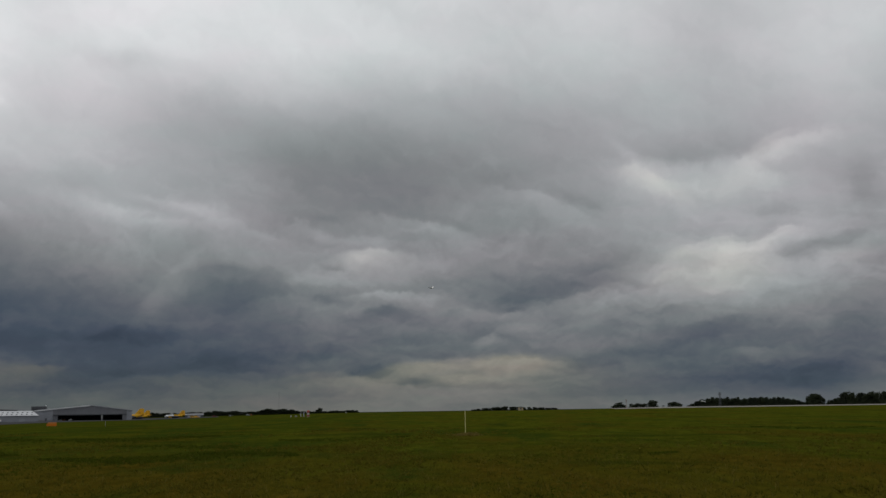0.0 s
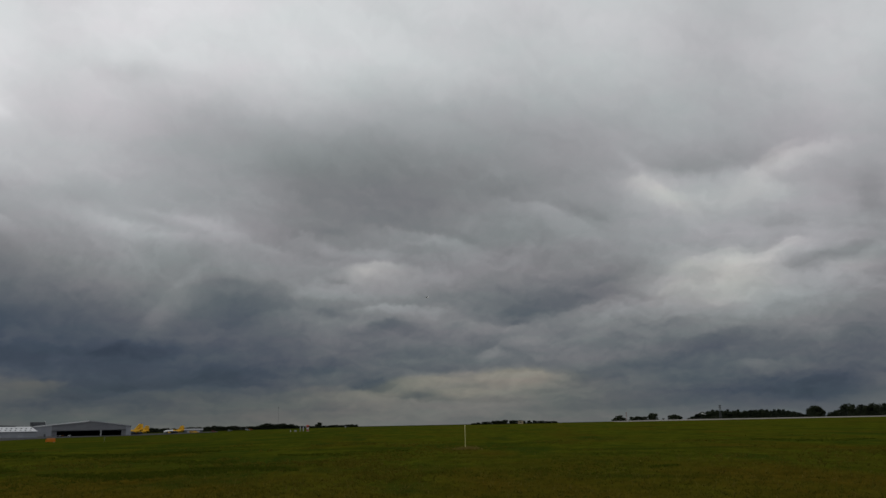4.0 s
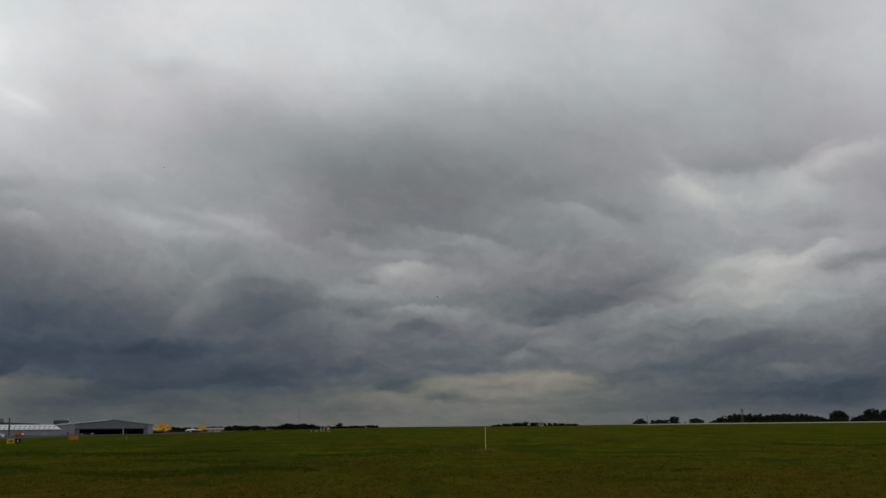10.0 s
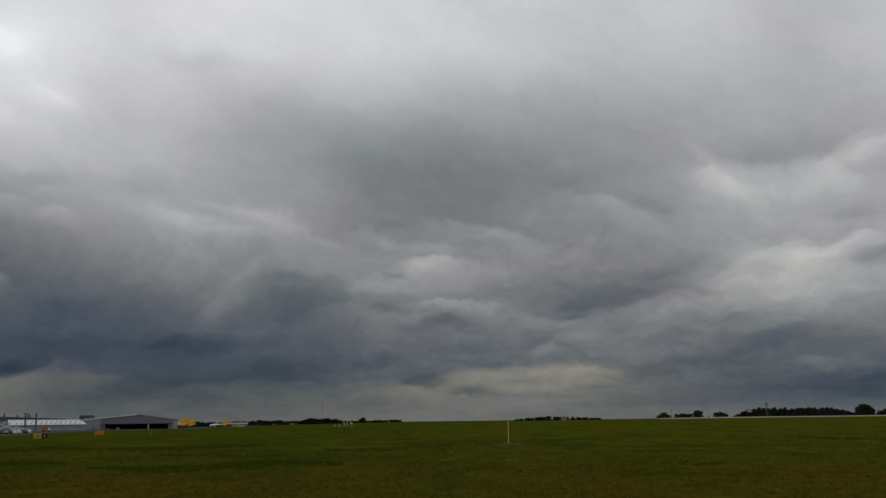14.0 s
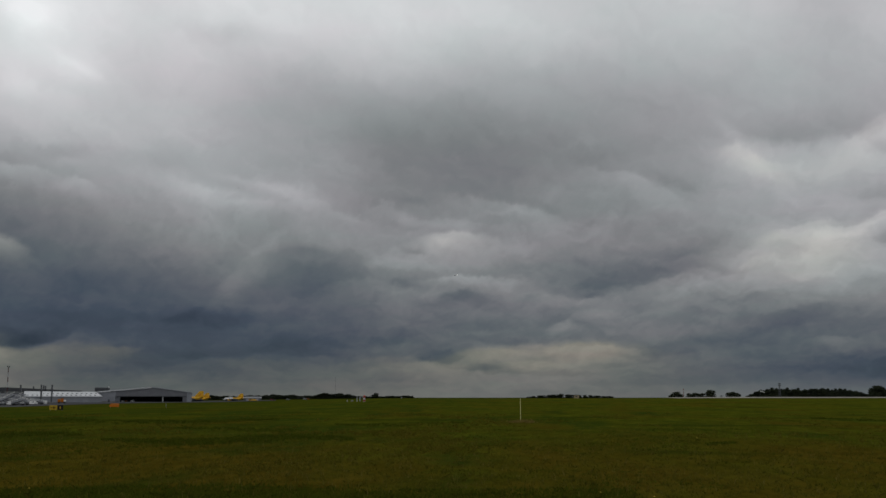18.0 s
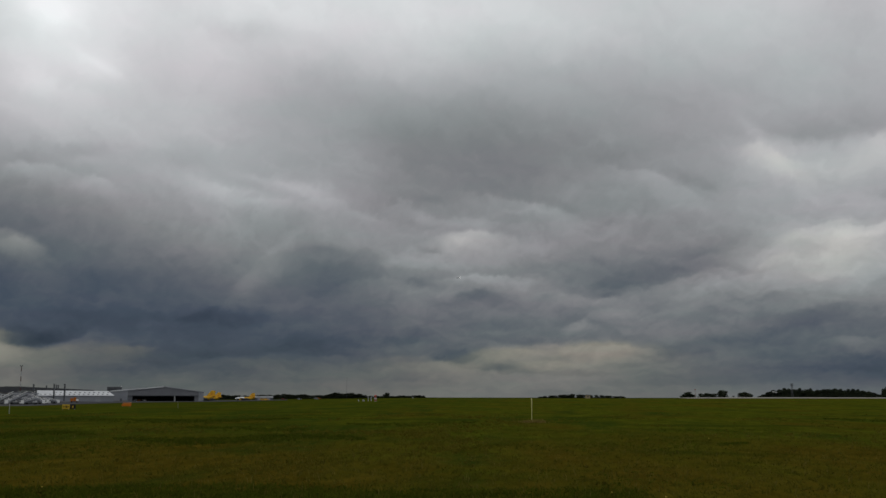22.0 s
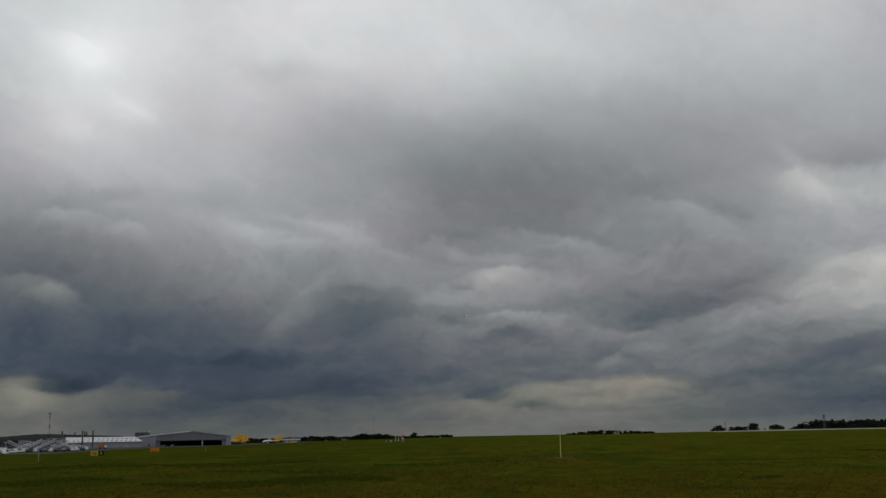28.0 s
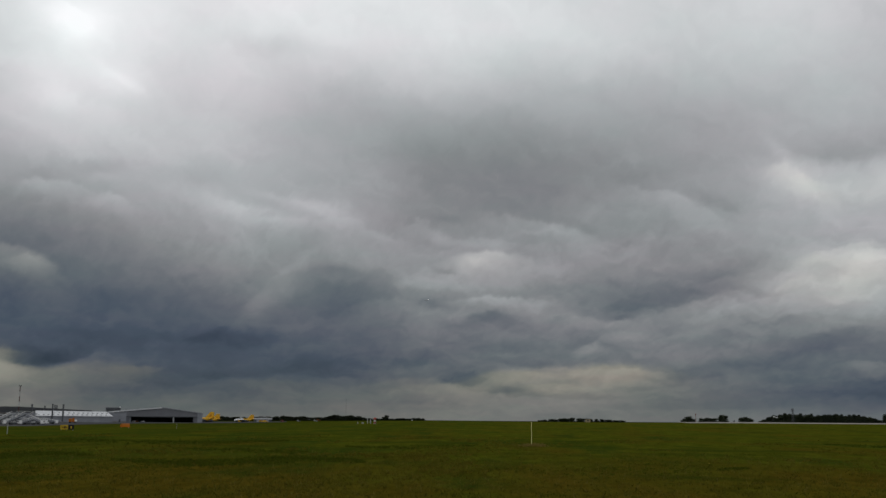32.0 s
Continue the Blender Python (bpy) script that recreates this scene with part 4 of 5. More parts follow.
def column(az, d, el_top, label):
    c = thing("steel_column", at(az, d), label, "column", "columns along the stands")
    z = rise(d, el_top) - c.matrix_world.translation.z
    part("shaft", rod((0, 0, 0.3), (0, 0, z - 0.5), 0.58, 0.5, 14), DARK_STEEL, c)
    part("base", box(-0.9, 0.9, -0.9, 0.9, 0, 0.32, bevel=0.05), CONCRETE, c)
    part("cap", rod((0, 0, z - 0.5), (0, 0, z), 0.72, 0.66, 14), DARK_STEEL, c)
    part("ladder_rail", box(0.6, 0.72, -0.3, 0.3, 0.4, z - 0.8), STEEL, c)


for az, el in ((-26.06, 0.62), (-25.08, 0.64), (-24.57, 0.63)):
    column(az, 800, el, "thick dark grey steel column beside the aircraft stands")
for az, el in ((-25.45, 0.55), (-24.88, 0.58), (-24.97, 0.6)):
    column(az, 980, el, "slender dark steel column behind the long shed")


def passenger_steps(m, label, length=9.0, high=5.0):
    """Mobile aircraft steps: a covered flight on a wheeled chassis."""
    s = thing("passenger_steps", m, label, "aircraft steps", "passenger steps parked on the apron")
    part("chassis", box(-length / 2, length / 2, -1.2, 1.2, 0.5, 0.9, bevel=0.05), DARK_STEEL, s)
    part("flight", prism([(-length / 2, 0.95), (-length / 2 + 0.8, 0.95), (length / 2 - 1.6, high - 0.5), (length / 2 - 1.6, high + 0.1)], -1.0, 1.0), DARK_STEEL, s)
    skin = (AGED_WHITE, STEEL, PALE_CLADDING)[int(length * 10 + high * 10) % 3]
    for y in (-1.12, 1.04):
        part("side_panel", prism([(-length / 2, 1.0), (length / 2 - 1.6, high + 0.1), (length / 2, high + 0.1), (length / 2, high + 0.6), (length / 2 - 1.6, high + 0.6),
                                  (-length / 2, 1.45)], y, y + 0.08), skin, s, "weathered side panel")
    part("platform", box(length / 2 - 1.6, length / 2, -1.0, 1.0, high - 0.1, high + 0.05), STEEL, s)
    for x in (-0.5, length / 2 - 0.9):
        for y in (-0.9, 0.9):
            part("strut", rod((x, y, 0.9), (x + 0.3, y, high * (0.52 if x < 0 else 0.98)), 0.1, sides=8), STEEL, s)
    for x in (-length / 2 + 1.2, length / 2 - 1.4):
        for y in (-1.15, 1.15):
            part("wheel", rod((x, y - 0.16, 0.48), (x, y + 0.16, 0.48), 0.48, sides=16), BLACK_PAINT, s)
    for y in (-1.08, 1.08):
        part("handrail", rod((-length / 2, y, 2.25), (length / 2 - 1.6, y, high + 1.35), 0.05, sides=6), WHITE_PAINT, s, "white handrail")
        for k in range(5):
            f = (k + 0.5) / 5
            x, z = -length / 2 + f * (length - 1.6), 1.75 + f * (high - 0.9)
            part("rail_post", rod((x, y, z - 0.35), (x, y, z + 0.45), 0.05, sides=6), WHITE_PAINT, s)
    for k in range(8):
        f = (k + 0.5) / 8
        part("tread", box(-length / 2 + 0.5 + f * (length - 2.6) - 0.2, -length / 2 + 0.5 + f * (length - 2.6) + 0.2, -0.95, 0.95, 1.05 + f * (high - 1.0), 1.12 + f * (high - 1.0)), DARK_STEEL, s)
    part("cab", box(-length / 2 - 1.5, -length / 2 - 0.02, -1.1, 1.1, 0.5, 2.1, bevel=0.12), WHITE_PAINT, s)
    part("windscreen", box(-length / 2 - 1.54, -length / 2 - 1.505, -0.9, 0.9, 1.3, 1.9), GLASS, s)


for az, d, turn, long, high in ((-29.72, 445, 176, 10, 3.4), (-29.2, 440, 150, 8, 2.2), (-29.5, 470, 190, 9, 2.6), (-28.3, 560, 168, 9, 4.6), (-27.75, 545, 12, 8, 3.2), (-27.45, 560, 190, 9, 3.0),
                                (-27.3, 530, 8, 9, 4.8), (-26.95, 560, 160, 9, 4.2), (-26.7, 530, 14, 10, 4.8), (-26.5, 550, 195, 9, 2.8), (-26.3, 565, 10, 10, 4.8), (-26.0, 545, 165, 8, 3.9),
                                (-26.15, 530, 20, 7, 2.4), (-25.75, 580, 158, 8, 2.6), (-25.3, 590, 200, 8, 1.8)):
    passenger_steps(at(az, d, turn=turn + 27), "pale grey mobile passenger steps parked on the apron", long, high)


def airbridge(m, label):
    b = thing("airbridge", m, label, "airbridge", "airbridges at the stands")
    part("rotunda", rod((0, 0, 3.4), (0, 0, 6.6), 2.2, 2.2, 20), PALE_CLADDING, b)
    part("pedestal", rod((0, 0, 0), (0, 0, 3.4), 0.7, sides=14), STEEL, b)
    for k, (x0, x1, h) in enumerate(((2.0, 9.0, 2.9), (8.2, 15.0, 2.6), (14.2, 20, 2.3))):
        t = part("tunnel", prism([(x0, 3.6 - 0.12 * x0), (x1, 3.6 - 0.12 * x1), (x1, 3.6 - 0.12 * x1 + h), (x0, 3.6 - 0.12 * x0 + h)], -h / 2, h / 2), AGED_WHITE, b)
        part("glazing", prism([(x0 + 0.4, 4.5 - 0.12 * x0), (x1 - 0.9, 4.5 - 0.12 * x1), (x1 - 0.9, 5.6 - 0.12 * x1), (x0 + 0.4, 5.6 - 0.12 * x0)], -h / 2 - 0.05, -h / 2 - 0.005), GLASS, t)
    part("cab", box(19.6, 22.6, -1.7, 1.7, 1.0, 4.1, bevel=0.25), PALE_CLADDING, b)
    for y in (-1.3, 1.3):
        part("leg", rod((16.5, y, 0), (16.5, y, 2.2), 0.22, sides=10), STEEL, b)
        part("wheel", rod((16.5, y - 0.2, 0.5), (16.5, y + 0.2, 0.5), 0.5, sides=14), BLACK_PAINT, b)


airbridge(at(-27.95, 815, turn=30), "white glazed airbridge sloping down to the apron")
airbridge(at(-26.9, 830, turn=34), "white airbridge beside the floodlight mast")


def apron_truck(m):
    t = thing("apron_truck", m, "orange apron service truck with a pale box body", "truck")
    part("chassis", box(-2.4, 2.4, -0.9, 0.9, 0.5, 0.85), DARK_STEEL, t)
    part("cab", box(-2.4, -0.7, -1.05, 1.05, 0.86, 2.7, bevel=0.15), ORANGE_PAINT, t)
    part("windscreen", box(-2.44, -2.405, -0.9, 0.9, 1.7, 2.4), GLASS, t)
    part("body", box(-0.55, 1.0, -1.1, 1.1, 0.86, 3.2, bevel=0.08), ORANGE_PAINT, t)
    part("tank", rod((1.05, 0, 1.5), (2.4, 0, 1.5), 0.62, sides=16), WHITE_PAINT, t)
    part("beacon", rod((-1.5, 0, 2.71), (-1.5, 0, 2.95), 0.14, 0.1, 10), ORANGE_PAINT, t)
    for x in (-1.6, 1.5):
        for y in (-0.95, 0.95):
            part("wheel", rod((x, y - 0.15, 0.48), (x, y + 0.15, 0.48), 0.48, sides=16), BLACK_PAINT, t)


apron_truck(at(-24.07, 684))


def service_van(m, paint, label, long=4.6, high=2.0):
    v = thing("service_van", m, label, "van", "apron service vehicles")
    part("body", box(-long / 2, long / 2 - 1.3, -0.9, 0.9, 0.4, high, bevel=0.1), paint, v)
    part("bonnet", box(long / 2 - 1.28, long / 2, -0.9, 0.9, 0.4, high * 0.58, bevel=0.1), paint, v)
    part("windscreen", box(long / 2 - 1.28, long / 2 - 1.15, -0.8, 0.8, high * 0.58, high * 0.94), GLASS, v)
    for k in range(3):
        part("side_window", box(-long / 2 + 0.3 + 0.95 * k, -long / 2 + 1.05 + 0.95 * k, -0.93, -0.903, high * 0.55, high * 0.85), GLASS, v)
    for x in (-long / 2 + 0.8, long / 2 - 0.8):
        for y in (-0.85, 0.85):
            part("wheel", rod((x, y - 0.11, 0.34), (x, y + 0.11, 0.34), 0.34, sides=14), BLACK_PAINT, v)


for az, d, paint, label, long, high in ((-28.3, 520, WHITE_PAINT, "white minibus parked among the passenger steps", 6.0, 1.9), (-28.75, 560, WHITE_PAINT, "white van in front of the terminal wall", 5.2, 2.4),
                                        (-27.05, 800, WHITE_PAINT, "white high-sided van below the terminal roof", 7.0, 3.4), (-13.4, 900, DARK_RED, "small dark red vehicle in front of the far hedgerow", 3.4, 1.4),
                                        (-12.55, 900, AGED_WHITE, "small pale van in front of the far hedgerow", 3.2, 1.3), (-11.65, 900, AGED_WHITE, "small weathered white van in front of the far hedgerow", 3.4, 1.5),
                                        (-11.48, 905, ORANGE_PAINT, "small orange vehicle beside a white van", 3.2, 1.4), (-14.42, 880, YELLOW_PAINT, "low yellow freight loader on the apron", 7.0, 1.7)):
    service_van(at(az, d), paint, label, long, high)


def freight_store():
    f = thing("freight_store", at(-14.45, 1040), "long low freight store with a white fascia beyond the apron", "building")
    part("wall", box(-8.6, 8.6, 0, 9, 0, 2.5), DARK_STEEL, f, "dark shaded front wall")
    part("fascia", box(-8.9, 8.9, -0.4, -0.02, 2.35, 3.7), WHITE_ROOF, f, "white fascia under the roof edge")
    part("roof", prism([(-8.9, 3.45), (8.9, 3.45), (8.9, 3.65), (0, 3.8), (-8.9, 3.65)], -0.01, 9.3), WHITE_ROOF, f)
    part("ceiling", box(-8.6, 8.6, 0, 9, 2.5, 3.4), DARK_STEEL, f)
    for x in (-6, -1.5, 3):
        part("door", box(x, x + 3, -0.07, -0.004, 0, 1.9), STEEL, f)


freight_store()


# ---- parked yellow-tailed aircraft ----
def loft(rings, bm=None):
    """A skin over rings of equal counts, closed at both ends."""
    bm = bm or bmesh.new()
    vs = [[bm.verts.new(p) for p in ring] for ring in rings]
    for a, b in zip(vs, vs[1:]):
        for i in range(len(a)):
            j = (i + 1) % len(a)
            bm.faces.new((a[i], a[j], b[j], b[i]))
    bm.faces.new(vs[0][::-1])
    bm.faces.new(vs[-1])
    bmesh.ops.recalc_face_normals(bm, faces=bm.faces[:])
    return bm


def body_rings(stations, sides=18):
    return [[(r * math.cos(2 * math.pi * k / sides), y, z + r * math.sin(2 * math.pi * k / sides)) for k in range(sides)] for y, z, r in stations]


def plank(root, tip, chord_root, chord_tip, thick, sweep_up=False):
    """A tapered lifting surface from root to tip leading edges, chords running aft along -y."""
    (x0, y0, z0), (x1, y1, z1) = root, tip

    def ring(x, y, z, c, th):
        pts = ((0, 0), (-0.3 * c, th), (-c, 0.02), (-0.3 * c, -th))
        return [(x + (b if sweep_up else 0), y + a, z + (0 if sweep_up else b)) for a, b in pts]
    return loft([ring(x0, y0, z0, chord_root, thick), ring(x1, y1, z1, chord_tip, thick * 0.5)])


def airliner(m, label):
    a = thing("cargo_aircraft", m, label, "aircraft", "parked cargo aircraft")
    fus = part("fuselage", loft(body_rings(((9.6, 2.2, 0.1), (9.0, 2.2, 0.8), (7.2, 2.4, 1.35), (3, 2.5, 1.5), (-6, 2.5, 1.5), (-10, 2.9, 1.0), (-13.2, 3.4, 0.25)))), WHITE_PAINT, a, "white fuselage")
    part("tail_cone", loft(body_rings(((-1.5, 2.5, 1.53), (-6, 2.52, 1.53), (-10, 2.92, 1.06), (-13.4, 3.45, 0.28)))), YELLOW_PAINT, a, "yellow rear fuselage")
    # a dark bulge puts the shade under the fuselage into shape and colour
    part("belly", loft(body_rings(((8.4, 1.9, 0.7), (7, 1.95, 1.2), (3, 2.0, 1.75), (-5, 2.0, 1.75), (-7.5, 2.3, 1.2)))), DARK_STEEL, a, "dark grey belly painted as the shade under the fuselage")
    fin = part("fin", plank((0, -4.9, 3.0), (0, -10.0, 8.6), 7.4, 2.6, 0.24, True), YELLOW_PAINT, a, "tall yellow fin")
    part("rudder", plank((0, -12.32, 3.6), (0, -12.64, 8.4), 1.0, 0.6, 0.12, True), YELLOW_PAINT, fin)
    part("fin_stripe", plank((0, -9.2, 4.4), (0, -10.9, 7.0), 1.0, 0.6, 0.26, True), RED_PAINT, fin, "faded red band on the fin")
    part("cockpit_glazing", box(-0.9, 0.9, 7.4, 8.2, 2.7, 3.25, bevel=0.1), GLASS, fus)
    for s in (-1, 1):
        part("wing", plank((1.2 * s, 3.2, 1.9), (14.5 * s, -1.6, 2.9), 5.0, 1.5, 0.28), WHITE_PAINT, a, "pale grey wing")
        part("tailplane", plank((0.5 * s, -10.4, 3.5), (5.0 * s, -12.6, 3.8), 2.8, 1.2, 0.12), YELLOW_PAINT, a)
        eng = part("engine", loft(body_rings(((3.6, 1.3, 0.62), (3.2, 1.3, 0.78), (1.2, 1.3, 0.72), (0.0, 1.3, 0.42)))), YELLOW_PAINT, a)
        eng.location = (4.6 * s, 0, 0)
        part("intake", rod((0, 3.61, 1.3), (0, 3.64, 1.3), 0.52, sides=16), BLACK_PAINT, eng)
        leg = part("landing_gear", rod((2.2 * s, -0.6, 0.4), (2.2 * s, -0.6, 2.0), 0.14, sides=8), STEEL, a)
        part("wheel", rod((2.2 * s - 0.3, -0.6, 0.45), (2.2 * s + 0.3, -0.6, 0.45), 0.45, sides=14), BLACK_PAINT, leg)
    nose = part("nose_gear", rod((0, 6.5, 0.35), (0, 6.5, 1.6), 0.1, sides=8), STEEL, a)
    part("wheel", rod((-0.2, 6.5, 0.35), (0.2, 6.5, 0.35), 0.35, sides=14), BLACK_PAINT, nose)


airliner(at(-17.84, 966) @ pose(0, 0, 0, 0, 0, 82) @ Matrix.Scale(1.08, 4), "parked cargo aircraft with a tall yellow tail beside the hangar")
airliner(at(-17.36, 1000) @ pose(0, 0, 0, 0, 0, 74) @ Matrix.Scale(0.9, 4), "smaller yellow-tailed cargo aircraft parked behind another one")
airliner(at(-15.53, 985) @ pose(0, 0, 0, 0, 0, 78) @ Matrix.Scale(0.80, 4), "white cargo aircraft with a yellow tail on the far stand")


def white_airliner():
    a = thing("airliner", at(-30.96, 575, turn=1) @ Matrix.Diagonal((1, 1, 1.2, 1)), "white airliner with upturned wing tips parked nose-out on the apron", "aircraft")
    part("fuselage", loft(body_rings(((-17, 3.2, 0.15), (-16, 3.2, 1.1), (-13, 3.3, 1.85), (8, 3.3, 1.9), (14, 3.9, 1.1), (19, 4.6, 0.25)))), WHITE_PAINT, a)
    part("fin", plank((0, 12.0, 4.8), (0, 17.5, 11.2), -5.2, -2.2, 0.2, True), WHITE_PAINT, a)
    part("windscreen", box(-1.0, 1.0, -15.6, -14.8, 3.7, 4.3, bevel=0.15), GLASS, a)
    for s in (-1, 1):
        part("wing", plank((1.6 * s, -3.0, 2.4), (16.4 * s, 5.0, 4.1), -6.0, -1.8, 0.3), AGED_WHITE, a, "pale swept wing")
        tip = part("winglet", plank((16.45 * s, 5.0, 4.1), (17.6 * s, 6.6, 7.2), -1.8, -0.8, 0.1, True), AGED_WHITE, a, "upturned wing tip")
        part("tip_stripe", plank((16.7 * s, 4.75, 4.8), (17.62 * s, 6.4, 7.25), -0.5, -0.3, 0.13, True), DARK_RED, a, "dark red stripe on the wing tip")
        part("tailplane", plank((0.6 * s, 13.5, 4.6), (6.2 * s, 17.0, 5.2), -3.2, -1.4, 0.12), WHITE_PAINT, a)
        eng = part("engine", loft(body_rings(((-4.6, 1.5, 0.85), (-4.2, 1.5, 1.05), (-1.5, 1.5, 0.95), (0.2, 1.5, 0.5)))), WHITE_PAINT, a)
        eng.location = (5.4 * s, 0, 0)
        leg = part("landing_gear", rod((2.9 * s, 1.0, 0.4), (2.9 * s, 1.0, 2.2), 0.16, sides=8), STEEL, a)
        part("wheel", rod((2.9 * s - 0.4, 1.0, 0.5), (2.9 * s + 0.4, 1.0, 0.5), 0.5, sides=14), BLACK_PAINT, leg)
    nose = part("nose_gear", rod((0, -12, 0.35), (0, -12, 1.8), 0.12, sides=8), STEEL, a)
    part("wheel", rod((-0.25, -12, 0.4), (0.25, -12, 0.4), 0.4, sides=14), BLACK_PAINT, nose)


white_airliner()


# ---- field furniture ----
def marker_post(az, d, high, radius, label, lean=0.0, paint=None):
    p = thing("marker_post", at(az, d) @ pose(0, 0, 0, 0, lean, 0), label, "post", "marker posts in the grass")
    part("pole", rod((0, 0, -0.15), (0, 0, high - 0.14), radius, radius * 0.92, 14), paint or POST_PAINT, p)
    part("cap", rod((0, 0, high - 0.14), (0, 0, high), radius * 1.12, radius * 0.9, 14), paint or POST_PAINT, p, "yellowed post cap")
    part("collar", rod((0, 0, 0.02), (0, 0, 0.09), radius * 1.5, radius * 1.2, 14), paint or POST_PAINT, p)


marker_post(0, 78.5, 1.76, 0.019, "slim cream-painted marker post standing in the grass")
marker_post(-27.13, 120, 1.5, 0.026, "slim white marker post near the taxiway sign", paint=AGED_WHITE)
marker_post(-18.9, 182, 0.85, 0.018, "short white marker post in front of the hangar", paint=AGED_WHITE)


def taxiway_sign():
    s = thing("taxiway_sign", at(-24.3, 154), "yellow and black taxiway guidance sign on short legs", "sign")
    a, b = -0.93, 0.83
    mid = 0.08
    y = part("yellow_panel", box(a, mid - 0.02, -0.09, 0.09, 0.10, 0.72, bevel=0.02), SIGN_YELLOW, s, "yellow panel with dark marks")
    k = part("black_panel", box(mid + 0.02, b, -0.09, 0.09, 0.10, 0.72, bevel=0.02), BLACK_PAINT, s, "black panel with a yellow mark")
    for x0, x1, z0, z1 in ((-0.78, -0.60, 0.36, 0.46), (-0.50, -0.40, 0.26, 0.56), (-0.36, -0.26, 0.26, 0.56), (-0.2, -0.06, 0.36, 0.46)):
        part("mark", box(x0, x1, -0.097, -0.0905, z0, z1), BLACK_PAINT, y)
    part("mark", box(0.38, 0.54, -0.097, -0.0905, 0.24, 0.56), SIGN_YELLOW, k)
    for x in (-0.8, -0.1, 0.7):
        part("leg", rod((x, 0, -0.1), (x, 0, 0.12), 0.03, sides=8), STEEL, s)


taxiway_sign()


def marker_board():
    b = thing("marker_board", at(-21.5, 191), "low orange and grey marker board in the grass", "marker")
    part("lower_board", box(-0.8, 0.8, -0.06, 0.06, 0.12, 0.52, bevel=0.015), ORANGE_PAINT, b)
    part("upper_board", box(-0.62, 0.8, -0.05, 0.05, 0.525, 0.74, bevel=0.015), surface("faded_orange", (0.36, 0.13, 0.03), (0.45, 0.18, 0.05), 2.0, gloss=0.1), b, "faded upper board")
    for x in (-0.6, 0.6):
        part("leg", rod((x, 0.09, -0.1), (x, 0.09, 0.7), 0.03, sides=8), STEEL, b)


marker_board()


def equipment_site():
    hut = thing("equipment_hut", at(-8.47, 290) @ Matrix.Diagonal((0.7, 1, 0.95, 1)), "small red and white banded equipment hut on the grass", "hut")
    part("body", box(-0.45, 0.45, 0, 1.3, 0.1, 1.55, bevel=0.03), AGED_WHITE, hut)
    for j in (0, 2):
        part("red_panel", box(-0.45, 0.45, -0.03, -0.004, 0.12 + 0.47 * j, 0.59 + 0.47 * j), DARK_RED, hut, "red painted band")
    part("roof", prism([(-0.52, 1.56), (0.52, 1.56), (0.52, 1.64), (0, 1.82), (-0.52, 1.64)], -0.08, 1.38), RED_PAINT, hut, "red roof")
    part("base", box(-0.55, 0.55, -0.1, 1.4, -0.1, 0.1), CONCRETE, hut)
    part("door", box(0.453, 0.48, 0.3, 1.0, 0.12, 1.45), STEEL, hut)
    for az, w, h, mat, label in ((-8.86, 0.10, 1.35, AGED_WHITE, "tall white equipment cabinet beside the hut"), (-8.70, 0.15, 1.3, STEEL, "grey equipment cabinet beside the hut"),
                                 (-9.12, 0.3, 0.4, STEEL, "low grey equipment box on the grass"), (-9.38, 0.12, 0.5, AGED_WHITE, "small white equipment post on the grass")):
        c = thing("equipment_cabinet", at(az, 303), label, "cabinet", "equipment cabinets")
        part("body", box(-w, w, 0, 0.6, 0.08, h, bevel=0.02), mat, c)
        part("plinth", box(-w - 0.06, w + 0.06, -0.06, 0.66, -0.1, 0.08), CONCRETE, c)
        part("door", box(-w + 0.04, w - 0.04, -0.025, -0.003, 0.14, h - 0.08), mat, c)


equipment_site()


def pole_mast(az, d, el, r, mat, label, arms=3):
    m = thing("mast", at(az, d), label, "mast")
    z = rise(d, el) - m.matrix_world.translation.z
    for dx, dy in ((-r, -r), (r, -r), (0, r)):
        part("leg", rod((dx * 2.2, dy * 2.2, 0), (dx, dy, z), r * 0.45, r * 0.35, 6), mat, m)
    n = max(4, int(z / 2.5))
    for k in range(n):
        f = 2.2 - 1.2 * k / n
        g = 2.2 - 1.2 * (k + 1) / n
        part("brace", rod((-r * f, -r * f, z * k / n), (r * g, -r * g, z * (k + 1) / n), r * 0.3, sides=5), mat, m)
    for k in range(arms):
        part("antenna", box(-3.2 * r, 3.2 * r, -1.6 * r, 1.6 * r, z - 0.9 - 1.5 * k, z - 0.3 - 1.5 * k), mat, m)


pole_mast(-10.03, 1350, 1.08, 0.08, DARK_STEEL, "thin lattice radio mast behind the far trees", 1)
pole_mast(13.53, 1010, 0.74, 0.42, DARK_STEEL, "dark lattice tower above the wood", 2)
pole_mast(8.66, 880, 0.46, 0.13, RUST, "reddish lattice mast beside the bushes", 1)


def windsock():
    w = thing("windsock", at(12.55, 640), "white windsock on a pole beyond the runway", "windsock")
    z = rise(640, 0.34) - w.matrix_world.translation.z
    part("pole", rod((0, 0, 0), (0, 0, z), 0.07, 0.05, 10), DARK_STEEL, w)
    sock = loft([[(0.1 + 2.7 * s, 0.42 * (1 - 0.55 * s) * math.cos(a), z - 0.35 - 0.75 * s * s + 0.42 * (1 - 0.55 * s) * math.sin(a)) for a in [2 * math.pi * k / 14 for k in range(14)]]
                 for s in [i / 6 for i in range(7)]])
    part("sock", sock, AGED_WHITE, w, "drooping white fabric sock")
    part("hoop", rod((0.04, 0, z - 0.35), (0.1, 0, z - 0.35), 0.46, sides=14), STEEL, w)


windsock()


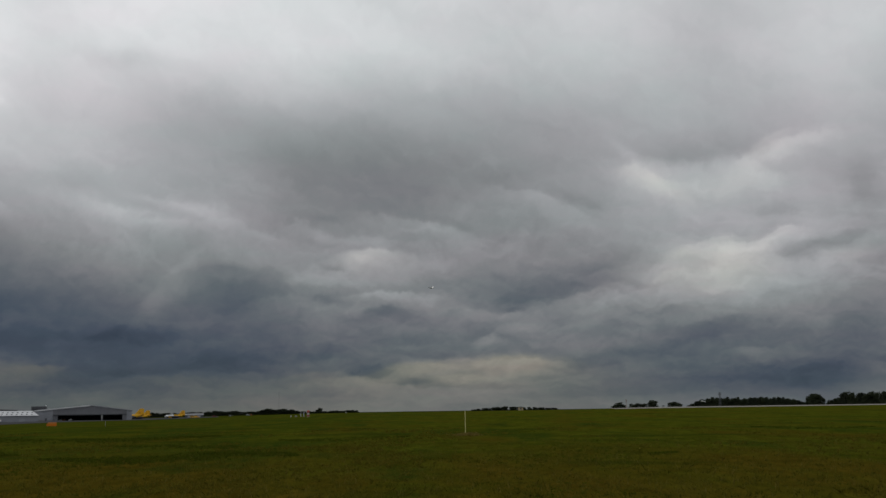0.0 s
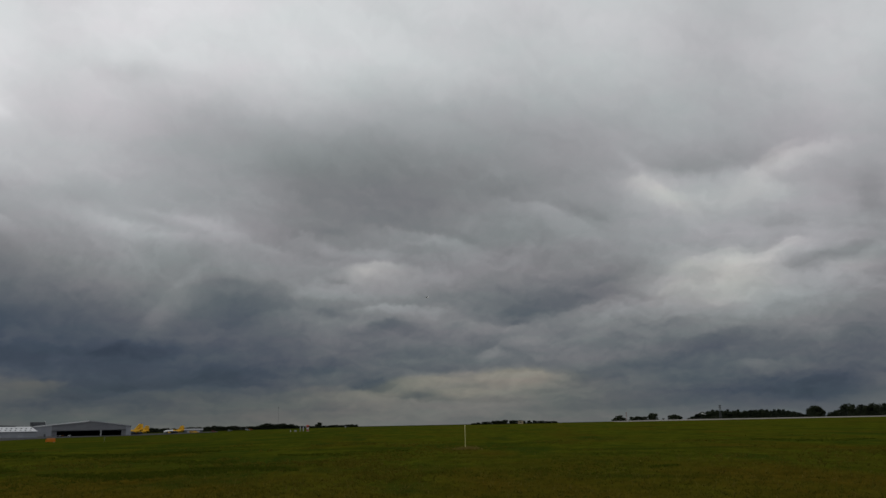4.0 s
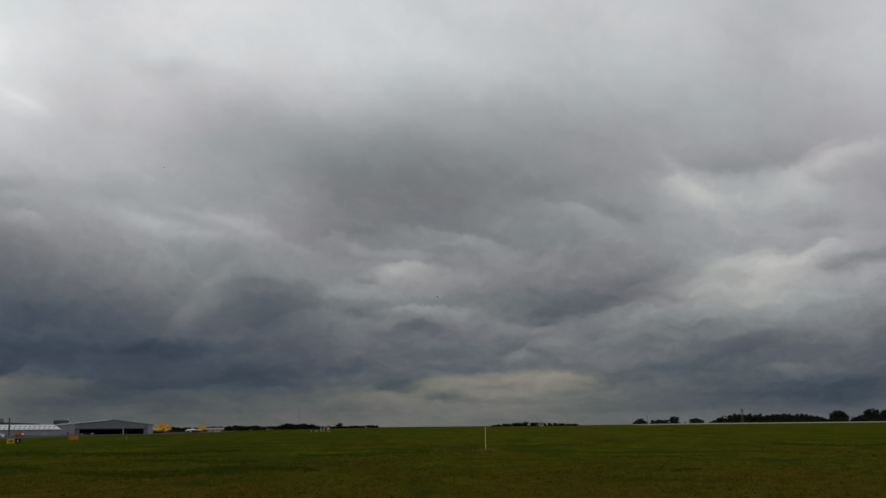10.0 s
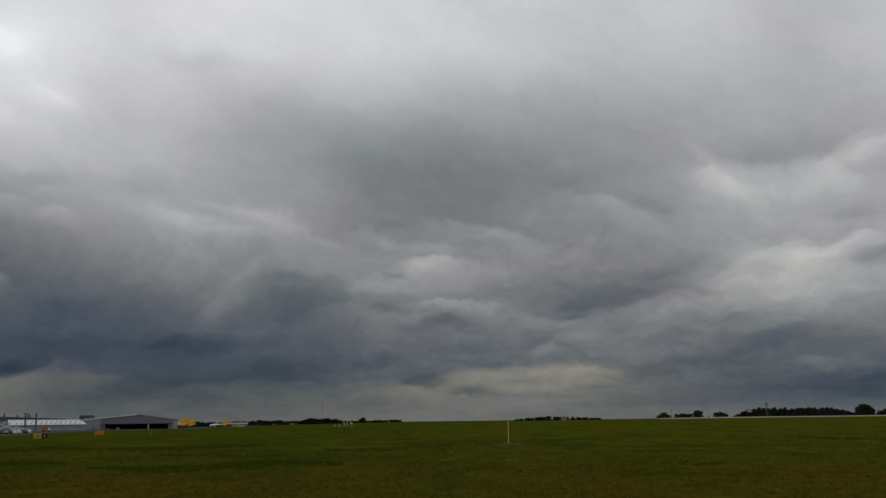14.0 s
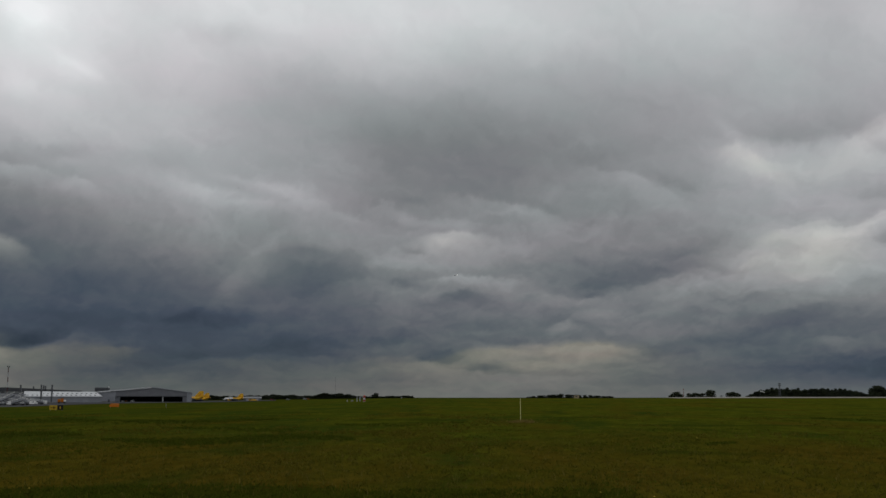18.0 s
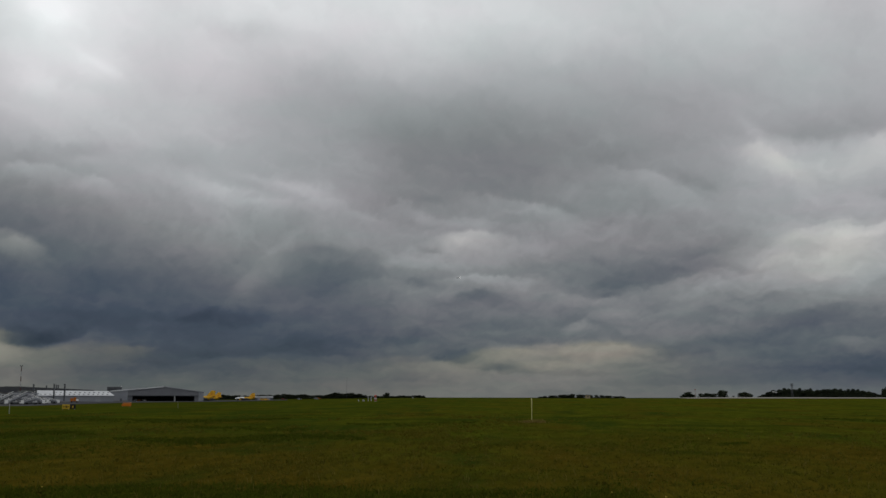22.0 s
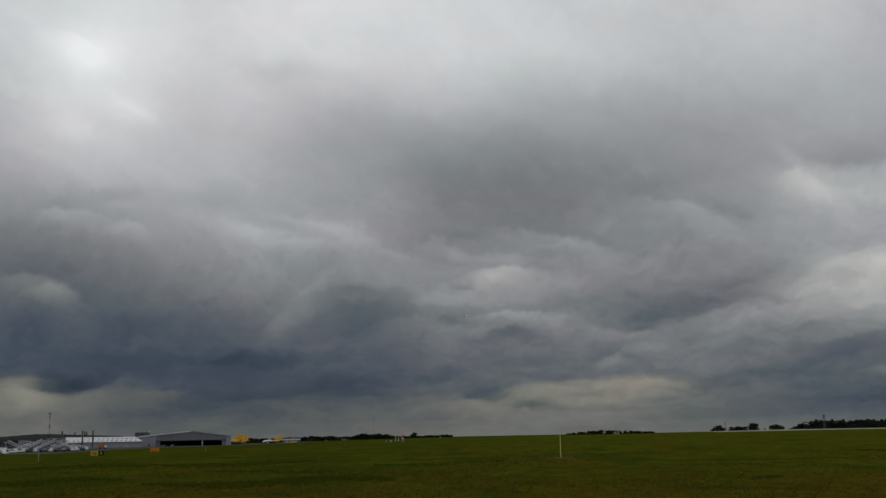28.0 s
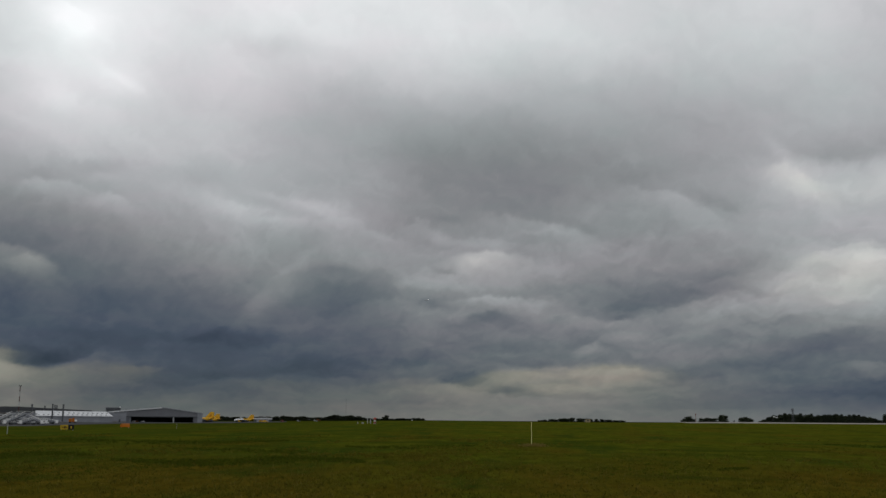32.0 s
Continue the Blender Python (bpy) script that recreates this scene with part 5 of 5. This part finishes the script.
def low_cabin(az, d, w, h, mat, label):
    c = thing("cabin", at(az, d), label, "cabin", "low cabins beyond the crest")
    part("body", box(-w / 2, w / 2, 0, 2.5, 0, h), mat, c)
    part("roof", prism([(-w / 2 - 0.2, h), (w / 2 + 0.2, h), (w / 2 + 0.2, h + 0.15), (0, h + 0.5), (-w / 2 - 0.2, h + 0.15)], -0.2, 2.7), DARK_ROOF, c)
    part("window", box(-w / 5, w / 5, -0.05, -0.004, h * 0.4, h * 0.75), GLASS, c)


low_cabin(3.02, 900, 4.2, 2.6, STRAW, "small tan cabin in front of the far wood")
low_cabin(10.6, 640, 1.2, 1.0, STEEL, "small grey equipment cabin beside the runway")
low_cabin(10.85, 640, 0.8, 1.3, DARK_STEEL, "small dark equipment cabin beside the runway")
low_cabin(-6.45, 700, 0.9, 0.8, AGED_WHITE, "small weathered white cabin on the far grass")


# ---- rough grass and flowers in the foreground ----
def blades(name, az, r, high, label, mat, lean=0.5, each=3, seed=1, wide=0.022):
    """Loose blades of grass as one sheet of stuff: each blade bends over at half its height."""
    g = np.random.RandomState(seed)
    az, r, high = np.repeat(az, each), np.repeat(r, each), np.repeat(high, each)
    n = len(az)
    x = r * np.sin(np.radians(az)) + g.normal(0, 0.06, n)
    y = r * np.cos(np.radians(az)) + g.normal(0, 0.06, n)
    z = ground_z(x, y) - 0.01
    h = high * g.uniform(0.6, 1.15, n)
    a, w = g.uniform(0, 6.28, n), wide * g.uniform(0.6, 1.4, n)
    lx, ly = g.normal(0, lean, n) * h, g.normal(0, lean, n) * h
    dx, dy = np.cos(a) * w, np.sin(a) * w
    pts = np.stack([np.stack([x - dx, y - dy, z], -1), np.stack([x + dx, y + dy, z], -1),
                    np.stack([x + 0.35 * lx + dx * 0.7, y + 0.35 * ly + dy * 0.7, z + 0.6 * h], -1),
                    np.stack([x + lx, y + ly, z + h], -1),
                    np.stack([x + 0.35 * lx - dx * 0.7, y + 0.35 * ly - dy * 0.7, z + 0.6 * h], -1)], 1).reshape(-1, 3)
    me = bpy.data.meshes.new(name)
    me.vertices.add(len(pts))
    me.vertices.foreach_set("co", pts.ravel())
    me.loops.add(5 * n)
    me.loops.foreach_set("vertex_index", np.arange(5 * n))
    me.polygons.add(n)
    me.polygons.foreach_set("loop_start", np.arange(0, 5 * n, 5))
    me.update(calc_edges=True)
    me.materials.append(mat)
    return tagged(new(name, me), label, "grass", kind="stuff")


G = np.random.RandomState(12)
count = 42000
far_ = 10 + 85 * G.rand(count) ** 1.15
blades("grass_tufts", G.uniform(-36, 32, count), far_, G.uniform(0.02, 0.10, count) * (1.05 - 0.8 * smooth(35, 95, far_)), "rough tufted airfield grass, green and straw mixed", BLADE, 0.7, seed=2, wide=0.012)
tall = 2600
blades("seed_heads", G.uniform(-36, 32, tall), 11 + 50 * G.rand(tall) ** 1.3, G.uniform(0.08, 0.2, tall), "dry seed heads standing in the grass",
       leafy(surface("dry_seed_heads", (0.10, 0.082, 0.018), (0.20, 0.160, 0.045), 0.4, 0.95, 0, 0, gloss=0.0)), 0.35, seed=7, each=2, wide=0.005)
# a ranker, darker strip across the near ground
band = 9000
bx = G.uniform(-13, 2.2, band)
by = np.minimum(14.0 + 7.0 * G.rand(band), 20.6) + 0.5 * np.sin(bx * 0.7) + G.normal(0, 0.3, band)
RANK = leafy(surface("rank_green_grass", (0.036, 0.052, 0.005), (0.082, 0.096, 0.009), 1.0, 0.95, 0, 0, gloss=0.0))
blades("rank_grass", np.degrees(np.arctan2(bx, by)), np.hypot(bx, by), G.uniform(0.03, 0.10, band), "rank dark green grass on the near ground", RANK, 0.5, seed=3, wide=0.012)
# tussocks in drifts over the middle of the field
def drifts(count, seed, shift):
    """Bearings and distances of clumps, gathered where a slow noise runs high."""
    g = np.random.RandomState(seed)
    az, r = g.uniform(-34, 30, count * 8), 22 + 100 * g.rand(count * 8) ** 1.2
    x, y = r * np.sin(np.radians(az)), r * np.cos(np.radians(az))
    keep = np.argsort(-(layers(x * 0.12 + shift, y * 0.045, 3, seed) + 0.18 * g.normal(0, 1, count * 8)))[:count]
    return az[keep], r[keep]


ta, tr = drifts(4200, 51, 29)
blades("dark_tussocks", ta, tr, G.uniform(0.02, 0.065, len(ta)), "drifts of lush dark green tussocks in the field", RANK, 0.7, each=7, seed=21, wide=0.016)
ta, tr = drifts(4200, 57, 90)
blades("pale_tussocks", ta, tr, G.uniform(0.05, 0.15, len(ta)), "drifts of pale olive and straw tussocks in the field",
       leafy(surface("olive_tussock", (0.070, 0.072, 0.007), (0.15, 0.122, 0.018), 0.5, 0.95, 0, 0, gloss=0.0)), 0.7, each=8, seed=22, wide=0.016)
# long damp streaks of rank grass across the field
sa, sr = [], []
for az0, az1, d, deep, clumps in ((-29, -13, 84, 4.0, 1500), (-22, -9, 46, 2.1, 1100), (-29, -23, 53, 1.8, 380), (-10, -3, 72, 3.0, 320), (-19, -12, 62, 2.2, 360), (15, 21, 95, 3.5, 320), (9.8, 11.2, 44, 0.6, 45)):
    a = G.uniform(az0, az1, clumps)
    u = (a - az0) / (az1 - az0)
    sa.append(a)
    sr.append(d + 0.05 * d * np.sin(a * 0.55 + d) + deep * np.sqrt(np.sin(np.pi * u) + 0.05) * G.normal(0, 1.0, clumps))
sa, sr = np.concatenate(sa), np.concatenate(sr)
blades("damp_streaks", sa, sr, G.uniform(0.03, 0.11, len(sa)), "long streaks of rank dark green grass across the field", RANK, 0.6, each=8, seed=31, wide=0.022)
DULL_STRAW = surface("dull_straw", (0.10, 0.08, 0.03), (0.20, 0.165, 0.075), 6.0, 0.95, 0, 0, gloss=0.0)
lit = 900
sx_ = G.uniform(-5.4, -2.9, lit)
sy_ = 17.3 - 0.16 * (sx_ + 4) + G.normal(0, 0.12, lit)
blades("dry_litter", np.degrees(np.arctan2(sx_, sy_)), np.hypot(sx_, sy_), G.uniform(0.02, 0.06, lit), "flattened dry straw along the rank grass", DULL_STRAW, 1.6, seed=4, wide=0.006)
ring = 420
rx_, ry_ = G.normal(0.1, 0.35, ring), G.normal(-0.4, 1.3, ring)
blades("dry_grass_at_post", np.degrees(np.arctan2(rx_, 78.4 + ry_)), np.hypot(rx_, 78.4 + ry_), G.uniform(0.05, 0.2, ring), "dry straw-coloured grass round the foot of the marker post",
       leafy(surface("bleached_grass", (0.13, 0.10, 0.025), (0.22, 0.17, 0.05), 2.0, 0.9, 0, 0, gloss=0.0)), 0.5, seed=5, wide=0.03)


def ragwort(az, d, high, heads, seed):
    rng = random.Random(seed)
    p = thing("ragwort", at(az, d), "yellow-flowered ragwort plant in the grass", "wildflower", "wildflowers in the grass")
    part("stem", rod((0, 0, -0.02), (0, 0, high * 0.8), 0.008, 0.005, 6), BLADE, p)
    for k in range(heads):
        a, q = rng.uniform(0, 6.28), rng.uniform(0.02, 0.11) * (heads > 2)
        tip = (q * math.cos(a), q * math.sin(a), high * rng.uniform(0.82, 1.0))
        part("stalk", rod((0, 0, high * 0.6), tip, 0.004, sides=5), BLADE, p)
        bm = bmesh.new()
        bmesh.ops.create_uvsphere(bm, u_segments=8, v_segments=5, radius=0.016, matrix=Matrix.Translation(tip) @ Matrix.Diagonal((1, 1, 0.5, 1)))
        part("flower_head", bm, FLOWER, p)
    for k in range(4):
        a = 1.57 * k + rng.random()
        part("leaf", plank((0, 0.02, high * (0.15 + 0.12 * k)), (0.11 * math.cos(a), 0.11 * math.sin(a), high * (0.2 + 0.12 * k)), 0.03, 0.008, 0.004), BLADE, p)


for k, (az, el, heads) in enumerate(((-7.5, -5.6, 5), (7.2, -5.48, 2), (16.6, -5.14, 2), (17.4, -5.35, 3), (-1.97, -5.8, 2), (4.2, -4.8, 1), (5.5, -5.7, 1), (7.0, -5.0, 1), (9.27, -2.08, 2), (13.85, -5.15, 1), (-18.67, -5.6, 1), (-25.4, -4.4, 1))):
    high = 0.34 if heads > 5 else 0.24
    ragwort(az, (1.8 - high) / math.tan(radians(-el)), high, heads, 40 + k)


# ---- trees ----
def leaf_cloud(lumps, count, size, rng):
    """Many small leaf sprays set on the outside and inside of overlapping lumps."""
    verts, faces = [], []
    for _ in range(count):
        cx, cy, cz, rx, rz = lumps[rng.randrange(len(lumps))]
        d = Vector((rng.gauss(0, 1), rng.gauss(0, 1), rng.gauss(0, 1))).normalized() * (rng.uniform(0.5, 1.0) ** 0.5)
        p = Vector((cx + d.x * rx, cy + d.y * rx, cz + d.z * rz))
        for _ in range(5):
            o = p + Vector((rng.gauss(0, 1), rng.gauss(0, 1), rng.gauss(0, 0.8))) * size * 0.6
            a, b = (Vector((rng.gauss(0, 1), rng.gauss(0, 1), rng.gauss(0, 1))).normalized() * size * rng.uniform(0.6, 1.2) for _ in range(2))
            i = len(verts)
            verts += [o - a * 0.5, o + b * 0.6, o + a * 0.6, o - b * 0.5]
            faces.append((i, i + 1, i + 2, i + 3))
    me = bpy.data.meshes.new("crown")
    me.from_pydata([tuple(v) for v in verts], [], faces)
    return me


def tree(seed, pine):
    """A tree one metre high, to be set out at its true size."""
    rng = random.Random(seed)
    t = thing("tree", pose(0, 0, -500), "", "tree")
    bm = rod((0, 0, -0.03), (0, 0, 0.55), 0.028, 0.015, 8)
    if pine:
        lumps = []
        for k in range(9):
            z = 0.06 + 0.10 * k
            r = 0.20 * (1 - (k / 9.5) ** 1.4) + 0.03
            for _ in range(3):
                a = rng.uniform(0, 6.28)
                lumps.append((0.5 * r * math.cos(a), 0.5 * r * math.sin(a), z + rng.uniform(-0.02, 0.02), r * rng.uniform(0.6, 0.9), 0.06))
        rod((0, 0, 0.5), (0, 0, 0.97), 0.015, 0.004, 6, bm)
    else:
        lumps = [(0, 0, 0.60, 0.22, 0.36), (0, 0, 0.30, 0.34, 0.26), (0, 0, 0.16, 0.36, 0.15)]
        for k in range(9):
            a, h = rng.uniform(0, 6.28), rng.uniform(0.12, 0.82)
            q = 0.28 * math.sqrt(max(0.05, 1 - ((h - 0.5) / 0.5) ** 2))
            q *= 1.15 - 0.45 * h
            c = (q * math.cos(a), q * math.sin(a), h)
            lumps.append((*c, rng.uniform(0.11, 0.19) * (1.2 - 0.5 * h), rng.uniform(0.09, 0.17)))
            rod((0, 0, 0.25 + 0.2 * rng.random()), c, 0.012, 0.004, 5, bm)
    part("trunk", bm, BARK, t)
    me = leaf_cloud(lumps, 900, 0.06, rng)
    me.materials.append(NEEDLE if pine else LEAF)
    crown = new("crown", me)
    crown.parent = t
    return t


BROAD = [tree(k, False) for k in range(6)]
PINE = [tree(k + 20, True) for k in range(4)]
spread = random.Random(5)
USED = set()


def plant(az, d, el, width, kinds, label, group):
    src = spread.choice(kinds)
    m = at(az, d)
    h = (rise(d, el) - m.translation.z) / 0.93
    w = math.radians(width) * d / (0.85 if src in BROAD else 0.55)
    m = m @ pose(0, 0, -0.02 * h, 0, 0, spread.uniform(0, 360)) @ Matrix.Diagonal((w, w, h, 1))
    if src not in USED:
        USED.add(src)
        src.matrix_world = m
        t = src
    else:
        keep = src.scale.copy()
        src.scale = (1, 1, 1)
        t = copy_thing(src, m)
        src.scale = keep
    return tagged(t, label, "tree", group)


def row_of_trees(az0, az1, step, d, tops, width, kinds, label, group, jitter=0.14, lift=0.012):
    az = az0
    while az < az1:
        el = float(np.interp(az, [p[0] for p in tops], [p[1] for p in tops]))
        plant(az, d * spread.uniform(0.96, 1.05), el * spread.uniform(1 - jitter, 1 + jitter) + lift, width * spread.uniform(0.75, 1.25), kinds, label, group)
        az += step * spread.uniform(0.7, 1.3)


row_of_trees(-16.8, -5.8, 0.22, 1500, ((-16.7, 0.07), (-15.5, 0.05), (-14.6, 0.07), (-13.6, 0.09), (-12.5, 0.09), (-11.5, 0.06), (-10.6, 0.10), (-9.7, 0.11), (-9.0, 0.07), (-8.2, 0.03),
             (-7.4, 0.05), (-6.6, 0.05), (-6.2, 0.07), (-5.8, 0.03)), 0.5, BROAD, "dark broadleaf tree in the far hedgerow", "far hedgerow trees", 0.4, 0.02)
for az, el, w in ((-16.6, 0.12, 0.35), (-16.35, 0.09, 0.3), (-13.35, 0.17, 0.42), (-13.1, 0.14, 0.35), (-12.28, 0.15, 0.28), (-10.85, 0.19, 0.5), (-10.58, 0.24, 0.6), (-10.25, 0.19, 0.5), (-9.95, 0.2, 0.45),
                  (-9.7, 0.23, 0.6), (-9.35, 0.18, 0.45), (-7.82, 0.24, 0.32), (-7.95, 0.15, 0.4), (-6.05, 0.11, 0.35), (-5.85, 0.09, 0.3), (-6.9, 0.09, 0.35)):
    plant(az, 1440, el, w, BROAD, "rounded dark tree standing above the far hedgerow", "far hedgerow trees")
row_of_trees(0.5, 4.9, 0.26, 1700, ((0.5, 0.03), (1.0, 0.09), (2.2, 0.16), (3.0, 0.13), (3.6, 0.14), (4.4, 0.07), (4.9, 0.05)), 0.4, BROAD + PINE[:1], "small dark tree in the distant copse", "distant copse")
for az, el, w in ((8.1, 0.2, 0.45), (8.35, 0.32, 0.6), (8.95, 0.22, 0.45), (9.25, 0.25, 0.6), (9.6, 0.22, 0.5), (9.95, 0.30, 0.35), (10.1, 0.39, 0.6), (11.0, 0.26, 0.4), (11.17, 0.31, 0.5), (11.4, 0.25, 0.45)):
    plant(az, 900 * spread.uniform(0.98, 1.03), el, w, BROAD, "round dark bush beyond the runway", "bushes beyond the runway")
row_of_trees(12.1, 17.6, 0.27, 1050, ((12.1, 0.16), (12.4, 0.34), (12.7, 0.44), (13.5, 0.48), (14.5, 0.44), (15.2, 0.46), (16.5, 0.42), (17.3, 0.33), (17.6, 0.2)), 0.36, PINE + BROAD[:2],
             "dark conifer in the wood beyond the runway", "conifer wood", 0.10)
row_of_trees(12.1, 17.6, 0.17, 1090, ((12.1, 0.1), (12.6, 0.38), (13.5, 0.42), (14.5, 0.39), (15.5, 0.40), (17.0, 0.34), (17.6, 0.18)), 0.5, BROAD, "dark tree filling the wood beyond the runway", "conifer wood", 0.10)
for az, el, w in ((18.24, 0.6, 0.85), (18.0, 0.48, 0.6), (18.5, 0.5, 0.6), (18.95, 0.28, 0.4), (19.2, 0.34, 0.35)):
    plant(az, 1040, el, w, BROAD, "large rounded broadleaf tree at the wood's edge", "wood edge trees")
row_of_trees(19.4, 29, 0.2, 1060, ((19.4, 0.42), (19.9, 0.69), (20.5, 0.60), (21.2, 0.58), (22, 0.62), (25, 0.55), (29, 0.5)), 0.55, BROAD + PINE[:2], "tall dark tree in the wood beyond the runway", "tall wood")
for src in BROAD + PINE:
    if src not in USED:
        for o in (*src.children, src):
            bpy.data.objects.remove(o)


# ---- things in the air ----
def light_aircraft():
    a = thing("light_aircraft", pose(0, 1500, 180), "small white twin-engined aircraft in flight far off", "aircraft")
    part("fuselage", loft(body_rings(((4.2, -0.1, 0.08), (3.6, 0, 0.5), (2.2, 0.05, 0.72), (0, 0.1, 0.75), (-2.5, 0.2, 0.45), (-5.0, 0.35, 0.12)), 14)), WHITE_PAINT, a)
    part("fin", plank((0, -3.6, 0.5), (0, -4.8, 2.2), 1.5, 0.8, 0.08, True), WHITE_PAINT, a)
    part("windscreen", box(-0.5, 0.5, 2.0, 2.7, 0.35, 0.7, bevel=0.1), GLASS, a)
    # an added glowing disc brightens the aircraft from behind; no lamp is known there
    glow, n, l, b = material("white_disc_glow")
    b.inputs["Base Color"].default_value = (0.8, 0.8, 0.8, 1)
    b.inputs["Emission Color"].default_value, b.inputs["Emission Strength"].default_value = (1.0, 0.98, 0.94, 1), 1.6
    part("tail_lamp", rod((0, -5.25, 0.36), (0, -5.02, 0.36), 0.42, 0.4, 12), glow, a, "white glowing disc added to brighten the far aircraft")
    for s in (-1, 1):
        part("wing", plank((0.5 * s, 1.2, -0.1), (4.7 * s, 0.8, 0.35), 1.7, 0.9, 0.14), WHITE_PAINT, a)
        part("tailplane", plank((0.1 * s, -4.0, 0.45), (2.0 * s, -4.3, 0.5), 1.0, 0.6, 0.06), WHITE_PAINT, a)
        e = part("engine", loft(body_rings(((2.6, 0, 0.2), (2.3, 0, 0.38), (1.0, 0, 0.36), (-0.4, 0.05, 0.15)), 12)), DARK_STEEL, a)
        e.location = (1.9 * s, 0, 0.02)
    return a


plane = light_aircraft()


def bird():
    b = thing("bird", pose(-60, 240, 60), "small dark bird flapping across the sky", "bird")
    part("body", loft(body_rings(((0.16, 0, 0.008), (0.12, 0.005, 0.03), (0.03, 0, 0.05), (-0.06, 0, 0.04), (-0.14, 0.005, 0.015)), 10)), FEATHER, b)
    part("tail", prism([(-0.02, 0.0), (0.02, 0.0), (0.045, 0.008), (-0.045, 0.008)], -0.24, -0.12), FEATHER, b)
    wings = []
    for s in (-1, 1):
        w = part("wing", plank((0, 0.07, 0), (0.34 * s, -0.02, 0.01), 0.14, 0.05, 0.008), FEATHER, b)
        w.location = (0.03 * s, 0, 0.02)
        wings.append(w)
    return b, wings


flyer, (wing_left, wing_right) = bird()


def aloft(az, el, d):
    """A point in the sky by bearing, elevation and level distance."""
    return d * math.sin(radians(az)), d * math.cos(radians(az)), rise(d, el)


def motions():
    """All that moves: the drift of the clouds, the far aircraft, the bird and its wings."""
    walk(clouds, [(t, pose(100 * (t - 16) / 32, -60 * (t - 16) / 32, 2 * (t - 16) / 32)) for t in range(0, 33, 2)])
    track = ((0, -1.75, 6.67), (2, -1.82, 6.78), (5, -2.01, 6.97), (9, -2.36, 7.04), (13, -2.84, 6.93), (17, -3.37, 6.70), (20, -3.75, 6.56), (24, -4.25, 6.47), (29, -5.2, 6.5), (32, -5.75, 6.5))
    walk(plane, [(t, pose(*aloft(az, el, 2200 - 900 * math.exp(-t / 3.5) + 3 * t), 3, 6 - 0.5 * t, 25 + t)) for t, az, el in track])
    path = ((0, -36, 14.6, 230), (3, -29.5, 14.0, 240), (5, -24.2, 13.42, 250), (6, -21.6, 12.9, 255), (6.5, -20.2, 12.8, 258), (7.5, -18.3, 13.2, 265), (9, -17.2, 13.9, 280), (10, -17.5, 13.76, 290),
            (11, -17.85, 13.19, 300), (12, -17.74, 12.65, 320), (14, -17.2, 11.9, 380), (18, -15.5, 11.2, 520), (24, -13, 10.6, 720), (32, -10, 10.0, 950))
    walk(flyer, [(t, pose(*aloft(az, el, d), 0, 0, -70 if t < 9 else -20)) for t, az, el, d in path])
    for wing, side in ((wing_left, -1), (wing_right, 1)):
        walk(wing, [(0.1 * k, pose(0.03 * side, 0, 0.02, 0, -side * 38 * math.sin(0.1 * k * 2 * math.pi * 1.9), 0)) for k in range(321)])


motions()
